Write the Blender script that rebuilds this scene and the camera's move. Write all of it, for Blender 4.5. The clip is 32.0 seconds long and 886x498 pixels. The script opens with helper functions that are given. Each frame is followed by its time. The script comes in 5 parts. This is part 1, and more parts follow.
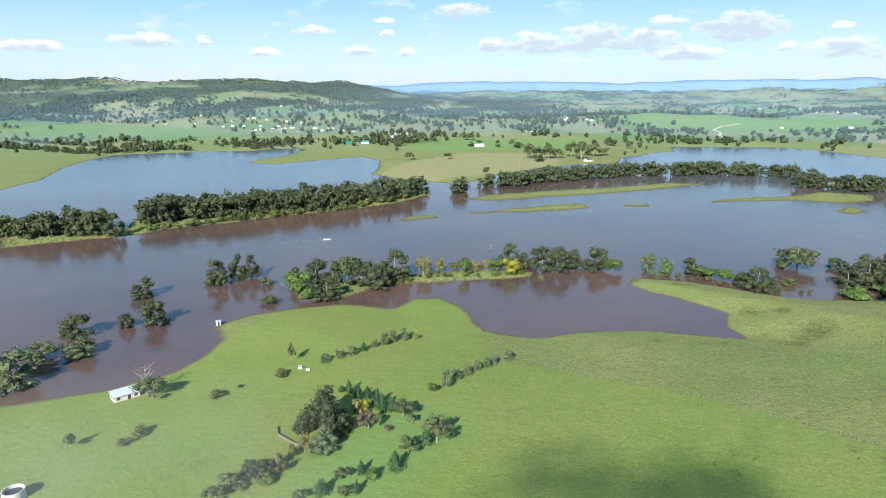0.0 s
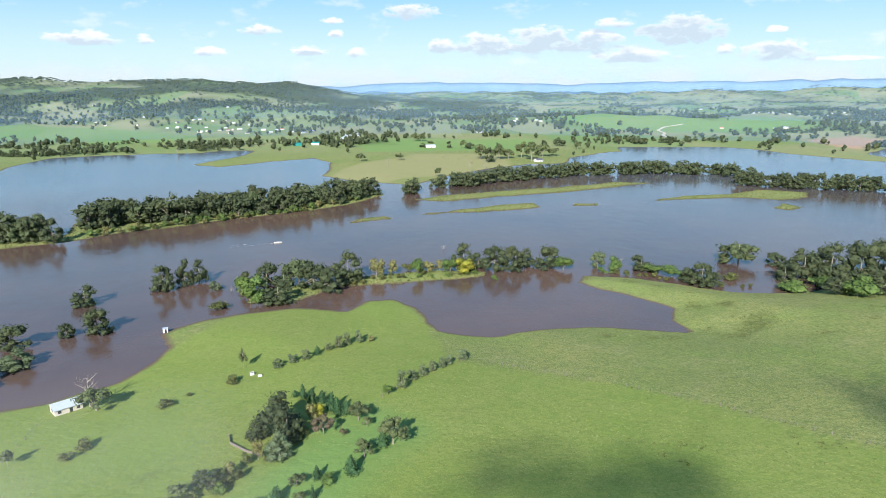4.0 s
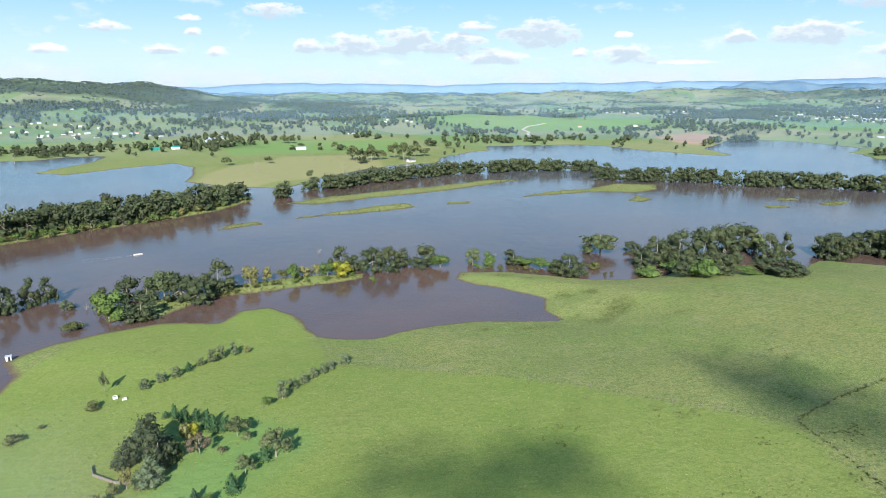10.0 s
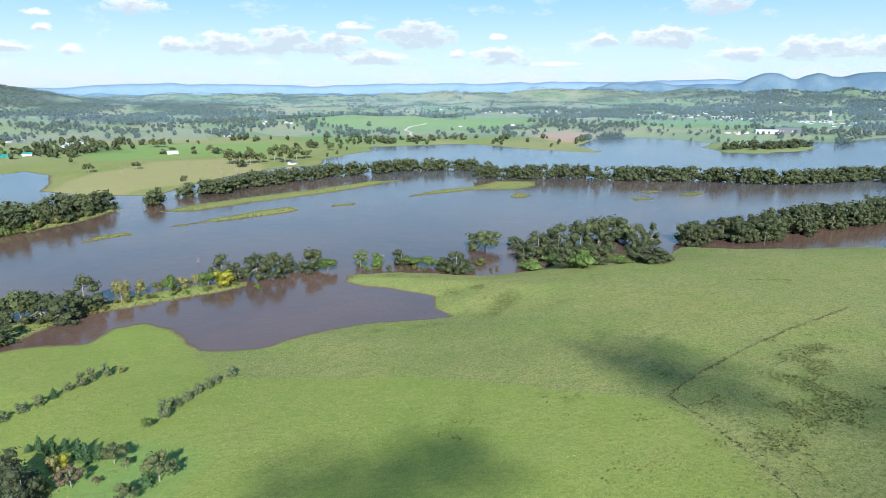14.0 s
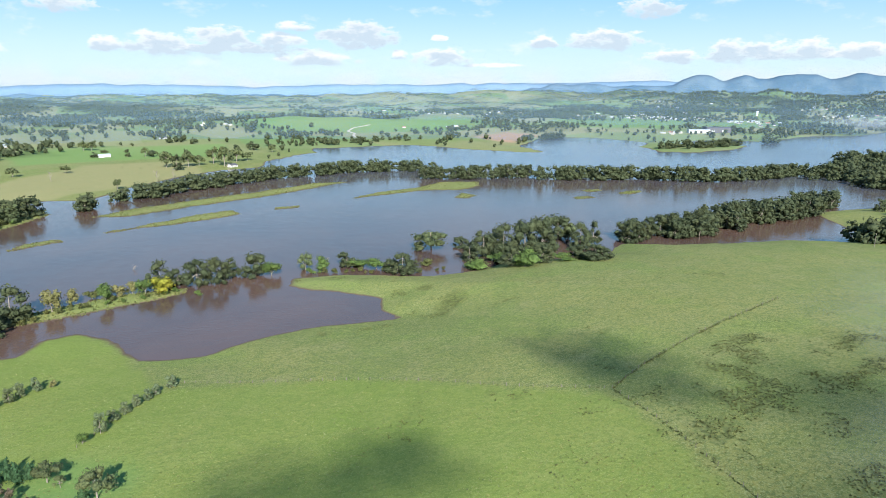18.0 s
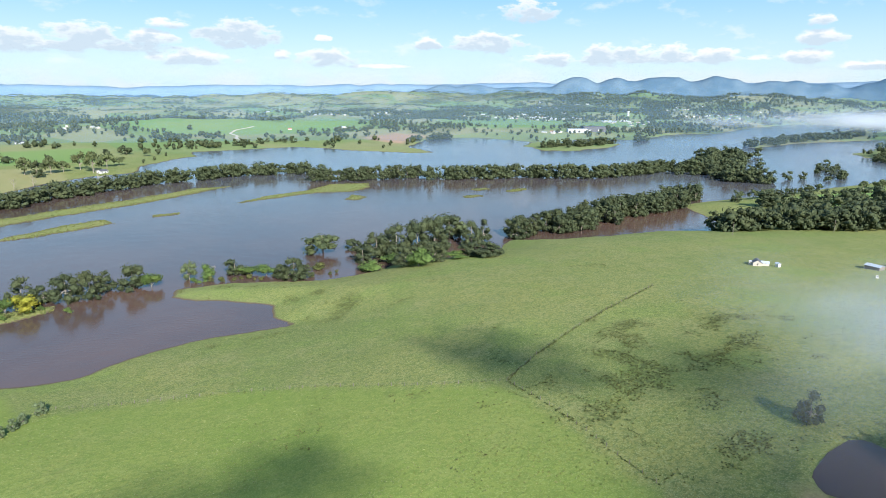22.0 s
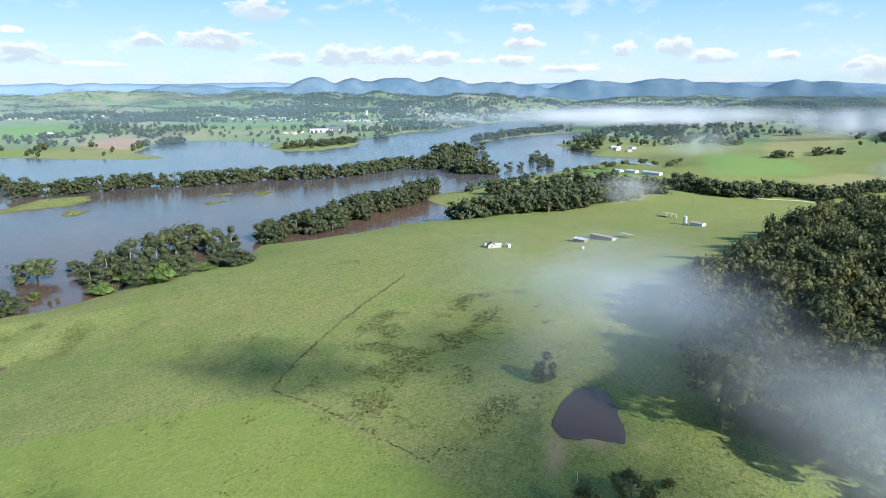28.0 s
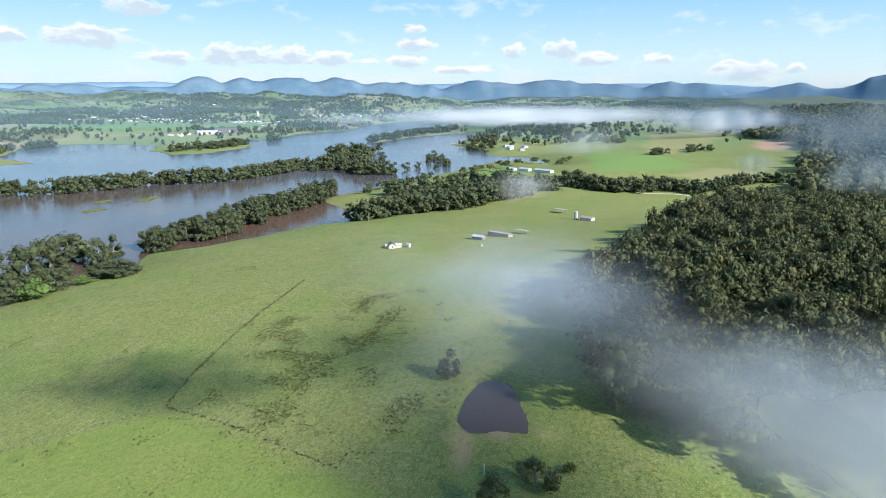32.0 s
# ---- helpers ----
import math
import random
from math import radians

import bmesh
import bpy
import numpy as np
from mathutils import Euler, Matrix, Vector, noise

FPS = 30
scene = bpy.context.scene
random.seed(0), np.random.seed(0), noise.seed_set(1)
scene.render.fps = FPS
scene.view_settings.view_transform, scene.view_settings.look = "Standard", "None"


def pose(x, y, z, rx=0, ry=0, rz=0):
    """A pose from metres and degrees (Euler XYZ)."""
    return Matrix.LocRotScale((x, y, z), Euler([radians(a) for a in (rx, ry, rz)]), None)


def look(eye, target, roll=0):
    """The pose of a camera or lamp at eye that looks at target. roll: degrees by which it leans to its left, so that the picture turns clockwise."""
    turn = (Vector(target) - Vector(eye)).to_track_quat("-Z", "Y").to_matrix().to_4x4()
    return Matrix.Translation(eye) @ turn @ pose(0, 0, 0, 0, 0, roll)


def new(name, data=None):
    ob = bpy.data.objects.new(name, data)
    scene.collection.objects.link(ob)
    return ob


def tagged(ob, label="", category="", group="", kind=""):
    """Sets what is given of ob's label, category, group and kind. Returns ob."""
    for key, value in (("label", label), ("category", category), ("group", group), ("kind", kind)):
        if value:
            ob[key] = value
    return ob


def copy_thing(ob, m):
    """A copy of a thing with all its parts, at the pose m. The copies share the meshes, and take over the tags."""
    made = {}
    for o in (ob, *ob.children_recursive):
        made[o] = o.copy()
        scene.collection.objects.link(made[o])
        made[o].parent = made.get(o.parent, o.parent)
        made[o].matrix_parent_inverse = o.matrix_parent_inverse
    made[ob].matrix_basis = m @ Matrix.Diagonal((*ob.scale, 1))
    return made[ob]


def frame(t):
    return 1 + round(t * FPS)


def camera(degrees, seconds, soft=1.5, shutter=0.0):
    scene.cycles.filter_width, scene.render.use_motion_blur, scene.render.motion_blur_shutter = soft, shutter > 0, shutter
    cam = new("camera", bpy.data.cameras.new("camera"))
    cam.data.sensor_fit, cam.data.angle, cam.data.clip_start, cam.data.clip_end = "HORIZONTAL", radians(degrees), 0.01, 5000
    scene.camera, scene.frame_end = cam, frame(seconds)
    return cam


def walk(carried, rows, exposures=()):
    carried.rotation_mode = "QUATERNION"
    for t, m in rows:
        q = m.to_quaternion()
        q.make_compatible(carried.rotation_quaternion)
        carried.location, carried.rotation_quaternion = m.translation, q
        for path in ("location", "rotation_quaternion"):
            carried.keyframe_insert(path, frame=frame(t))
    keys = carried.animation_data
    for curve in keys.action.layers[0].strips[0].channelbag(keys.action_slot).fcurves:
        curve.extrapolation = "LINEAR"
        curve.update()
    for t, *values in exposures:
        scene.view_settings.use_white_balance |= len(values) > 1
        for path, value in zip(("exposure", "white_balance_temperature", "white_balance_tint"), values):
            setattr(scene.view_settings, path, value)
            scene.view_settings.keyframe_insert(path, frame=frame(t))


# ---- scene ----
# ---- camera: a drone that hovers and turns ----
cam = camera(69.85, 32.0, soft=0.55)
EYE = (0.0, 0.0, 110.0)
TURN = [  # seconds, yaw, pitch, roll
    (0.0, -0.00, -14.11, 0.12),
    (1.0, -0.63, -14.10, 0.10),
    (2.0, -1.55, -14.07, 0.07),
    (3.0, -3.04, -14.05, 0.04),
    (3.5, -3.72, -14.04, 0.03),
    (5.5, -6.10, -14.00, 0.00),
    (6.0, -6.72, -13.99, -0.01),
    (7.0, -8.03, -13.98, -0.03),
    (8.0, -9.82, -13.97, -0.03),
    (9.0, -12.45, -13.97, -0.01),
    (10.0, -15.74, -13.95, -0.01),
    (11.0, -18.80, -13.93, -0.01),
    (12.0, -21.95, -13.92, 0.02),
    (13.0, -24.46, -13.91, 0.05),
    (14.0, -26.17, -13.90, 0.06),
    (14.5, -26.88, -13.90, 0.06),
    (16.5, -29.58, -13.85, 0.03),
    (17.0, -30.15, -13.84, 0.03),
    (18.0, -31.17, -13.82, 0.01),
    (19.0, -32.87, -13.79, -0.01),
    (20.0, -35.09, -13.76, -0.05),
    (21.0, -37.80, -13.74, -0.09),
    (22.0, -41.07, -13.73, -0.08),
    (23.0, -44.61, -13.73, -0.05),
    (24.0, -48.08, -13.73, -0.02),
    (25.0, -51.62, -13.73, -0.01),
    (26.0, -56.05, -13.73, 0.01),
    (26.5, -58.27, -13.73, 0.02),
    (28.5, -65.29, -13.72, 0.08),
    (29.0, -66.75, -13.71, 0.07),
    (30.0, -69.16, -13.70, 0.03),
    (31.0, -70.90, -13.69, -0.01),
    (32.0, -72.95, -13.69, -0.03),
]
scene.cycles.transparent_max_bounces = 24
walk(cam, [(t, pose(*EYE, 90 + p, r, yaw)) for t, yaw, p, r in TURN])

# ---- light: low morning sun behind the drone ----
SUN_AZ, SUN_EL = 198.0, 30.0
scene.view_settings.exposure = 1.3


def vec(az, el=0.0, r=1.0):
    a, e = radians(az), radians(el)
    return Vector((r * math.sin(a) * math.cos(e), r * math.cos(a) * math.cos(e), r * math.sin(e)))


sun = new("sun", bpy.data.lights.new("sun", "SUN"))
sun.data.energy, sun.data.angle, sun.data.color = 4.6, radians(0.6), (0.97, 0.94, 0.90)
sun.matrix_world = look(vec(SUN_AZ, SUN_EL, 1000), (0, 0, 0))


class Nodes:
    """Short ways to wire a node tree."""

    def __init__(self, tree):
        self.tree = tree
        tree.nodes.clear()

    def add(self, kind, **values):
        n = self.tree.nodes.new(kind)
        for key, value in values.items():
            setattr(n, key, value)
        return n

    def put(self, socket, value):
        if isinstance(value, bpy.types.NodeSocket):
            self.tree.links.new(value, socket)
        elif value is not None:
            socket.default_value = value

    def math(self, op, a, b=None, c=None, clamp=False):
        n = self.add("ShaderNodeMath", operation=op, use_clamp=clamp)
        for s, v in zip(n.inputs, (a, b, c)):
            self.put(s, v)
        return n.outputs[0]

    def step(self, v, lo, hi, smooth=True):
        n = self.add("ShaderNodeMapRange", interpolation_type="SMOOTHSTEP" if smooth else "LINEAR")
        for s, x in zip(n.inputs[:3], (v, lo, hi)):
            self.put(s, x)
        return n.outputs[0]

    def mix(self, f, a, b, blend="MIX"):
        n = self.add("ShaderNodeMix", data_type="RGBA", blend_type=blend)
        self.put(n.inputs[0], f)
        self.put(n.inputs[6], a if isinstance(a, bpy.types.NodeSocket) else (*a, 1))
        self.put(n.inputs[7], b if isinstance(b, bpy.types.NodeSocket) else (*b, 1))
        return n.outputs[2]

    def noise(self, scale, detail=3.0, rough=0.55, vector=None, out=0, dims="3D"):
        n = self.add("ShaderNodeTexNoise", noise_dimensions=dims)
        self.put(n.inputs["Scale"], scale)
        self.put(n.inputs["Detail"], detail)
        self.put(n.inputs["Roughness"], rough)
        if vector is not None:
            self.put(n.inputs["Vector"], vector)
        return n.outputs[out]

    def scaled(self, vector, s):
        n = self.add("ShaderNodeMapping")
        self.put(n.inputs[0], vector)
        n.inputs["Scale"].default_value = s
        return n.outputs[0]


# ---- sky: clear blue with rows of small fair-weather clouds ----
CUMULUS = [  # azimuth, elevation, half width, half height
    (1.7, 6.37, 2.2, 0.86), (4.2, 3.63, 1.3, 0.72), (8.1, 3.60, 2.6, 1.15), (12.8, 3.95, 3.0, 1.34), (17.3, 4.13, 2.4, 0.81),
    (20.0, 2.72, 3.7, 0.75), (24.0, 4.49, 3.5, 1.40), (31.2, 2.84, 2.5, 1.00), (39.8, 4.09, 1.2, 0.67), (44.8, 4.11, 3.2, 1.02),
    (48.4, 6.56, 2.3, 1.13), (50.5, 2.82, 2.4, 0.75), (55.2, 3.03, 2.6, 1.08), (59.4, 3.00, 2.6, 0.96), (63.5, 2.85, 2.1, 0.81),
    (70.6, 4.07, 1.7, 0.72), (69.9, 2.70, 2.3, 0.70), (79.1, 3.55, 1.1, 0.76), (83.1, 3.62, 1.5, 0.98), (85.6, 2.83, 2.1, 0.72), (97.3, 1.75, 2.6, 1.00),
]
WISPS = [
    (12.6, 3.55, 7.6, 0.50), (59.5, 2.75, 8.0, 0.42),
    (-31.5, 3.09, 2.3, 0.55), (-23.9, 3.77, 2.5, 0.66), (-19.7, 3.84, 0.7, 0.43), (-15.2, 3.03, 1.3, 0.45), (-11.1, 4.79, 1.6, 0.54),
    (-7.2, 3.17, 1.6, 0.53), (-3.0, 3.08, 1.0, 0.50), (18.7, 5.33, 1.7, 0.49), (-5.2, 5.66, 0.9, 0.35), (-4.8, 4.61, 0.7, 0.42), (27.4, 3.14, 0.7, 0.47),
    (30.8, 4.49, 0.7, 0.35), (70.4, 5.35, 0.9, 0.62), (74.2, 2.04, 2.8, 0.51), (91.1, 2.81, 1.2, 0.54), (101.1, 1.99, 0.7, 0.50), (35.5, 2.3, 2.6, 0.25),
]
CLOUDS = CUMULUS + WISPS
world = bpy.data.worlds.new("sky")
scene.world = world
world.use_nodes = True
W = Nodes(world.node_tree)
SKY = W.add("ShaderNodeTexSky", sky_type="NISHITA", sun_disc=False, sun_elevation=radians(SUN_EL), sun_rotation=radians(SUN_AZ),
            altitude=100.0, air_density=1.0, dust_density=1.2, ozone_density=1.5)
way = W.add("ShaderNodeTexCoord").outputs["Generated"]
split = W.add("ShaderNodeSeparateXYZ")
W.put(split.inputs[0], way)
AZ = W.math("MULTIPLY", W.math("ARCTAN2", split.outputs[0], split.outputs[1]), 180 / math.pi)
EL = W.math("MULTIPLY", W.math("ARCSINE", split.outputs[2]), 180 / math.pi)
flat = W.add("ShaderNodeCombineXYZ")
W.put(flat.inputs[0], AZ)
W.put(flat.inputs[1], W.math("MULTIPLY", EL, 2.2))
fbm = W.noise(0.62, 6.0, 0.58, flat.outputs[0], dims="2D")
fbm_big = W.noise(0.22, 3.0, 0.5, flat.outputs[0], dims="2D")


def cloud_field(lift):
    """How deep inside a cloud a direction lies, lift degrees higher up: flat bases and domed tops."""
    best = None
    for a, e, w, h in CLOUDS:
        u = W.math("MULTIPLY_ADD", AZ, 1 / w, -a / w)
        v = W.math("MULTIPLY_ADD", EL, 1 / h, (lift - e) / h)
        v = W.math("MULTIPLY", v, W.math("MULTIPLY_ADD", W.math("LESS_THAN", v, 0.0), 0.5, 1.0))
        d = W.math("SUBTRACT", 1.0, W.math("MULTIPLY_ADD", u, u, W.math("MULTIPLY", v, v)))
        best = d if best is None else W.math("MAXIMUM", best, d)
    return W.math("MAXIMUM", best, -2.5)


grain = W.math("MULTIPLY_ADD", fbm, 3.4, -1.5)
low = W.math("ADD", cloud_field(0.0), grain)
high = W.math("ADD", cloud_field(0.42), grain)
cover = W.math("MULTIPLY", W.step(low, -0.05, 0.95), 0.92)
wisps = W.math("MULTIPLY", W.step(W.math("ADD", fbm_big, W.math("MULTIPLY", fbm, 0.6)), 0.88, 1.15), W.step(EL, 0.5, 3.0))
cover = W.math("MAXIMUM", cover, W.math("MULTIPLY", wisps, 0.35))
bank = W.math("MULTIPLY", W.step(fbm_big, 0.35, 0.60), W.math("MULTIPLY", W.step(EL, 2.6, 0.6), 0.7))
lit = W.mix(W.step(high, -0.3, 1.1), (8.1, 8.1, 8.1), (4.9, 5.85, 6.8))
blue = W.mix(W.step(EL, 0.0, 10.0), (6.0, 7.8, 8.7), (2.2, 5.1, 8.0))
blue = W.mix(W.step(EL, 8.0, 32.0), blue, (1.15, 3.1, 6.9))
base = W.mix(0.8, SKY.outputs[0], blue)
base = W.mix(bank, base, (6.6, 7.0, 7.2))
back = W.add("ShaderNodeBackground")
W.put(back.inputs[0], W.mix(cover, base, lit))
back.inputs[1].default_value = 0.055
W.put(W.add("ShaderNodeOutputWorld").inputs[0], back.outputs[0])

# ---- the lie of the land: flood water at z = 0, x to the right of the first view, y ahead ----
HOME = [(-160, 208), (-150, 212), (-127, 220), (-110, 235), (-104, 251), (-102, 269), (-110, 284), (-107, 293), (-96, 303),
        (-78, 312), (-55, 319), (-25, 312), (-17, 326), (-1, 329), (10, 316), (15, 291), (19, 280), (30, 275), (46, 271),
        (59, 278), (81, 281), (109, 276), (138, 269), (135, 286), (144, 303), (130, 320), (106, 350), (113, 367), (146, 358),
        (183, 330), (210, 321), (251, 327), (276, 319), (318, 307), (353, 325), (380, 305), (422, 285), (460, 271)]
EAST = [(493, 246), (520, 240), (552, 262), (583, 300), (600, 318), (615, 321), (680, 308), (770, 285), (850, 268), (928, 252),
        (1058, 228), (1044, 150), (994, 116), (1154, 187), (1162, 273), (1274, 287), (1311, 357), (1394, 406), (1736, 408),
        (1940, 403), (1944, 493), (1963, 647), (2160, 629), (2331, 506), (2700, 880), (4900, 890), (4900, -4900), (-4900, -4900),
        (-4900, -300), (-900, 100), (-300, 175)]
NORTH_WEST = [(4900, 900), (4900, 4900), (-4900, 4900), (-4900, 500), (-900, 560), (-500, 710), (-505, 802), (-545, 909),
              (-561, 965), (-574, 1110), (-518, 1139), (-421, 1179), (-358, 1178), (-329, 1223), (-263, 1221), (-265, 1133),
              (-312, 991), (-259, 960), (-203, 1021), (-137, 1073), (-101, 1011), (-94, 888), (-98, 851), (-45, 785), (4, 765)]
NORTH_EAST = [(24, 753), (67, 831), (142, 915), (208, 960), (263, 969), (294, 1048), (370, 1125), (423, 1150), (449, 1252),
              (556, 1233), (656, 1219), (685, 1172), (701, 1088), (750, 971), (801, 934), (839, 1068), (988, 1207), (1082, 1269),
              (1167, 1185), (1149, 1002), (1057, 935), (1082, 814), (1177, 850), (1191, 965), (1378, 984), (1396, 889),
              (1679, 936), (1822, 878), (2186, 961), (2618, 966), (2700, 900)]
LOW_LAND = [  # outline, height reached, metres from the shore in which it is reached
    ([(468, 498), (491, 496), (496, 508), (473, 510)], 0.45, 5),
    ([(533, 497), (556, 495), (561, 507), (538, 509)], 0.45, 5),
    ([(545, 499), (568, 497), (573, 509), (550, 511)], 0.45, 5),
    ([(514, 532), (537, 530), (542, 542), (519, 544)], 0.45, 5),
    ([(174, 604), (197, 602), (202, 614), (179, 616)], 0.45, 5),
    ([(1036, 944), (997, 829), (1042, 784), (1170, 798), (1271, 833), (1282, 889), (1149, 891), (1136, 991)], 0.8, 12),
    ([(1356, 583), (1560, 576), (1752, 527), (1954, 459), (2172, 461), (2318, 545), (2040, 633), (1763, 668), (1471, 648)], 0.8, 12),
    ([(-56, 326), (-31, 354), (-8, 357), (22, 362), (50, 368), (58, 378), (23, 383), (-9, 378), (-32, 366), (-61, 357), (-81, 341), (-78, 328)], 0.8, 5),
    ([(-318, 441), (-271, 467), (-246, 480), (-224, 507), (-185, 529), (-136, 566), (-78, 600), (-48, 624), (-12, 688), (-29, 725),
      (-111, 666), (-187, 619), (-258, 590), (-274, 555), (-255, 501), (-306, 530), (-353, 493)], 1.2, 10),
    ([(49, 639), (105, 663), (182, 685), (248, 717), (313, 751), (270, 761), (192, 726), (111, 702), (52, 675), (15, 650)], 0.7, 10),
    ([(24, 570), (71, 578), (114, 586), (142, 597), (138, 622), (97, 610), (51, 586)], 0.7, 8),
    ([(266, 627), (311, 633), (366, 639), (399, 619), (438, 635), (456, 666), (412, 690), (366, 660), (309, 654)], 0.7, 8),
    ([(-41, 535), (-22, 544), (-5, 552), (-10, 565), (-32, 555)], 0.5, 6),
    ([(362, 575), (371, 562), (392, 577), (387, 598)], 0.5, 6),
    ([(10, 691), (34, 719), (123, 758), (230, 796), (346, 806), (389, 722), (449, 682), (476, 658), (532, 598), (603, 535),
      (648, 456), (727, 425), (806, 408), (770, 345), (800, 307), (868, 300), (988, 331), (1191, 464), (1254, 540), (1068, 574),
      (831, 562), (704, 573), (653, 608), (590, 642), (555, 700), (542, 750), (516, 785), (448, 832), (394, 874), (307, 883),
      (210, 898), (138, 889), (64, 806), (18, 755)], -0.25, 10),
    ([(360, 335), (378, 313), (419, 308), (469, 298), (541, 294), (610, 297), (664, 330), (656, 355), (608, 370), (518, 366),
      (448, 363), (403, 360)], -0.25, 8),
]
HILLS = [  # x, y, half length, half width, turned by, height
    (-1900, 2500, 330, 360, 20, 58), (-1380, 2500, 240, 330, 20, 30), (-980, 2800, 380, 400, 10, 76), (-560, 2850, 320, 350, 0, 58), (-100, 2700, 420, 300, -10, 13),
    (250, 2450, 380, 220, 0, 12), (-2300, 2300, 400, 500, 0, 58), (430, 1780, 330, 130, 20, 14), (820, 1750, 300, 120, -20, 12),
    (1330, -560, 400, 250, 20, 30), (1850, -660, 420, 320, 0, 38), (330, -60, 130, 80, -10, 13), (420, -130, 120, 70, -15, 10),
    (2300, 2950, 520, 260, -35, 38), (2900, 2100, 480, 240, -55, 34), (1500, 3300, 500, 240, -20, 24), (3300, 1200, 500, 260, -70, 30),
    (1250, 330, 180, 60, 40, 10), (950, 60, 260, 70, -10, 7),
]


def lattice(x, y, seed):
    """Smooth value noise, -1 to 1, one lump a metre."""
    xi, yi = np.floor(x).astype(np.int64), np.floor(y).astype(np.int64)
    u, v = x - xi, y - yi
    u, v = u * u * (3 - 2 * u), v * v * (3 - 2 * v)

    def h(i, j):
        n = (i * 374761393 + j * 668265263 + seed * 974711) & 0x7FFFFFFF
        n = ((n ^ (n >> 13)) * 1274126177) & 0x7FFFFFFF
        return ((n ^ (n >> 16)) & 0xFFFF) / 32767.5 - 1
    a, b, c, d = h(xi, yi), h(xi + 1, yi), h(xi, yi + 1), h(xi + 1, yi + 1)
    return (a * (1 - u) + b * u) * (1 - v) + (c * (1 - u) + d * u) * v


def rough(x, y, size, seed, octaves=3):
    total, amp = 0.0, 0.6
    for k in range(octaves):
        total = total + amp * lattice(x / size * 2 ** k + 17.3 * k, y / size * 2 ** k - 9.1 * k, seed + k)
        amp *= 0.5
    return total


def inside(x, y, outline):
    """Distance to an outline, positive within it."""
    p = np.array(outline, float)
    q = np.roll(p, -1, 0)
    best, odd = np.full(x.shape, 1e12), np.zeros(x.shape, bool)
    for (ax, ay), (bx, by) in zip(p, q):
        dx, dy = bx - ax, by - ay
        s = np.clip(((x - ax) * dx + (y - ay) * dy) / (dx * dx + dy * dy), 0, 1)
        best = np.minimum(best, (x - ax - s * dx) ** 2 + (y - ay - s * dy) ** 2)
        if ay != by:
            odd ^= ((ay > y) != (by > y)) & (x < ax + (y - ay) * dx / dy)
    return np.where(odd, 1, -1) * np.sqrt(best)


def smooth(v, lo, hi):
    s = np.clip((v - lo) / (hi - lo), 0, 1)
    return s * s * (3 - 2 * s)


def hump(x, y, cx, cy, a, b, turn):
    c, s = math.cos(radians(turn)), math.sin(radians(turn))
    u, v = ((x - cx) * c + (y - cy) * s) / a, ((y - cy) * c - (x - cx) * s) / b
    return np.exp(-0.5 * (u * u + v * v))


POND = [(169, 40), (173, 34), (168, 29.5), (157, 25.5), (145, 21), (142.6, 29.6), (140.6, 36.8), (139.5, 38.8), (148, 40.8), (158, 41.4)]
POND_LEVEL = 27.0


def height(x, y):
    """Height of the ground over the flood water."""
    x, y = np.asarray(x, float), np.asarray(y, float)
    r = np.hypot(x, y)
    fray = 2.2 * rough(x, y, 16, 5) + 0.8 * rough(x, y, 4, 9, 2) + 12 * smooth(r, 700, 1500) * rough(x, y, 60, 6)
    far = smooth(r, 900, 1500)
    ramp = 80 * np.clip((r - 1250) / 3200, 0, 1.1) ** 1.25
    hills = sum(h * hump(x, y, cx, cy, a, b, turn) for cx, cy, a, b, turn, h in HILLS)
    hills = hills * (1 + 0.42 * far * rough(x, y, 330, 21, 4)) + far * (3.5 + 14 * smooth(r, 1500, 2600)) * rough(x, y, 300, 31, 4)
    knolls = np.maximum(rough(x, y, 230, 35, 3) + 0.10, 0)
    hills = hills + smooth(r, 1500, 2300) * (20 + 10 * smooth(r, 2400, 4000)) * knolls
    meadow = 4 + 21 * hump(x, y, 225, 60, 230, 175, 0) + 0.5 * rough(x, y, 45, 3)
    d = inside(x, y, HOME + EAST) + fray
    s = 95 - 65 * smooth(x, 60, 260)
    z = np.where(d > 0, (meadow + hills + ramp) * (1 - np.exp(-np.maximum(d, 0) / s)), np.maximum(d * 0.2, -2.5))
    d = inside(x, y, NORTH_WEST + NORTH_EAST) + fray
    z = np.maximum(z, np.where(d > 0, (5 + np.maximum(hills, -2) + ramp) * (1 - np.exp(-np.maximum(d, 0) / 90)), np.maximum(d * 0.2, -2.5)))
    for outline, top, s in LOW_LAND:
        d = inside(x, y, outline) + fray * 1.5
        z = np.maximum(z, np.where(d > 0, -0.3 * (top < 0) if top < 0 else top * (1 - np.exp(-np.maximum(d, 0) / s)), np.maximum(d * 0.2, -2.5)))
    d = inside(x, y, POND) + 0.35 * rough(x, y, 6, 14)
    bank = POND_LEVEL - 0.1 + 0.8 * smooth(-d, -0.4, 1.6) - 1.2 * smooth(d, -0.5, 4)
    z = np.where((x < 150) & (d < 0), np.maximum(z, POND_LEVEL + 0.6 - 0.42 * np.maximum(-d - 2.2, 0)), z)
    return z + (bank - z) * smooth(d, -4.5, -1.2)


# ---- end of the lie of the land ----

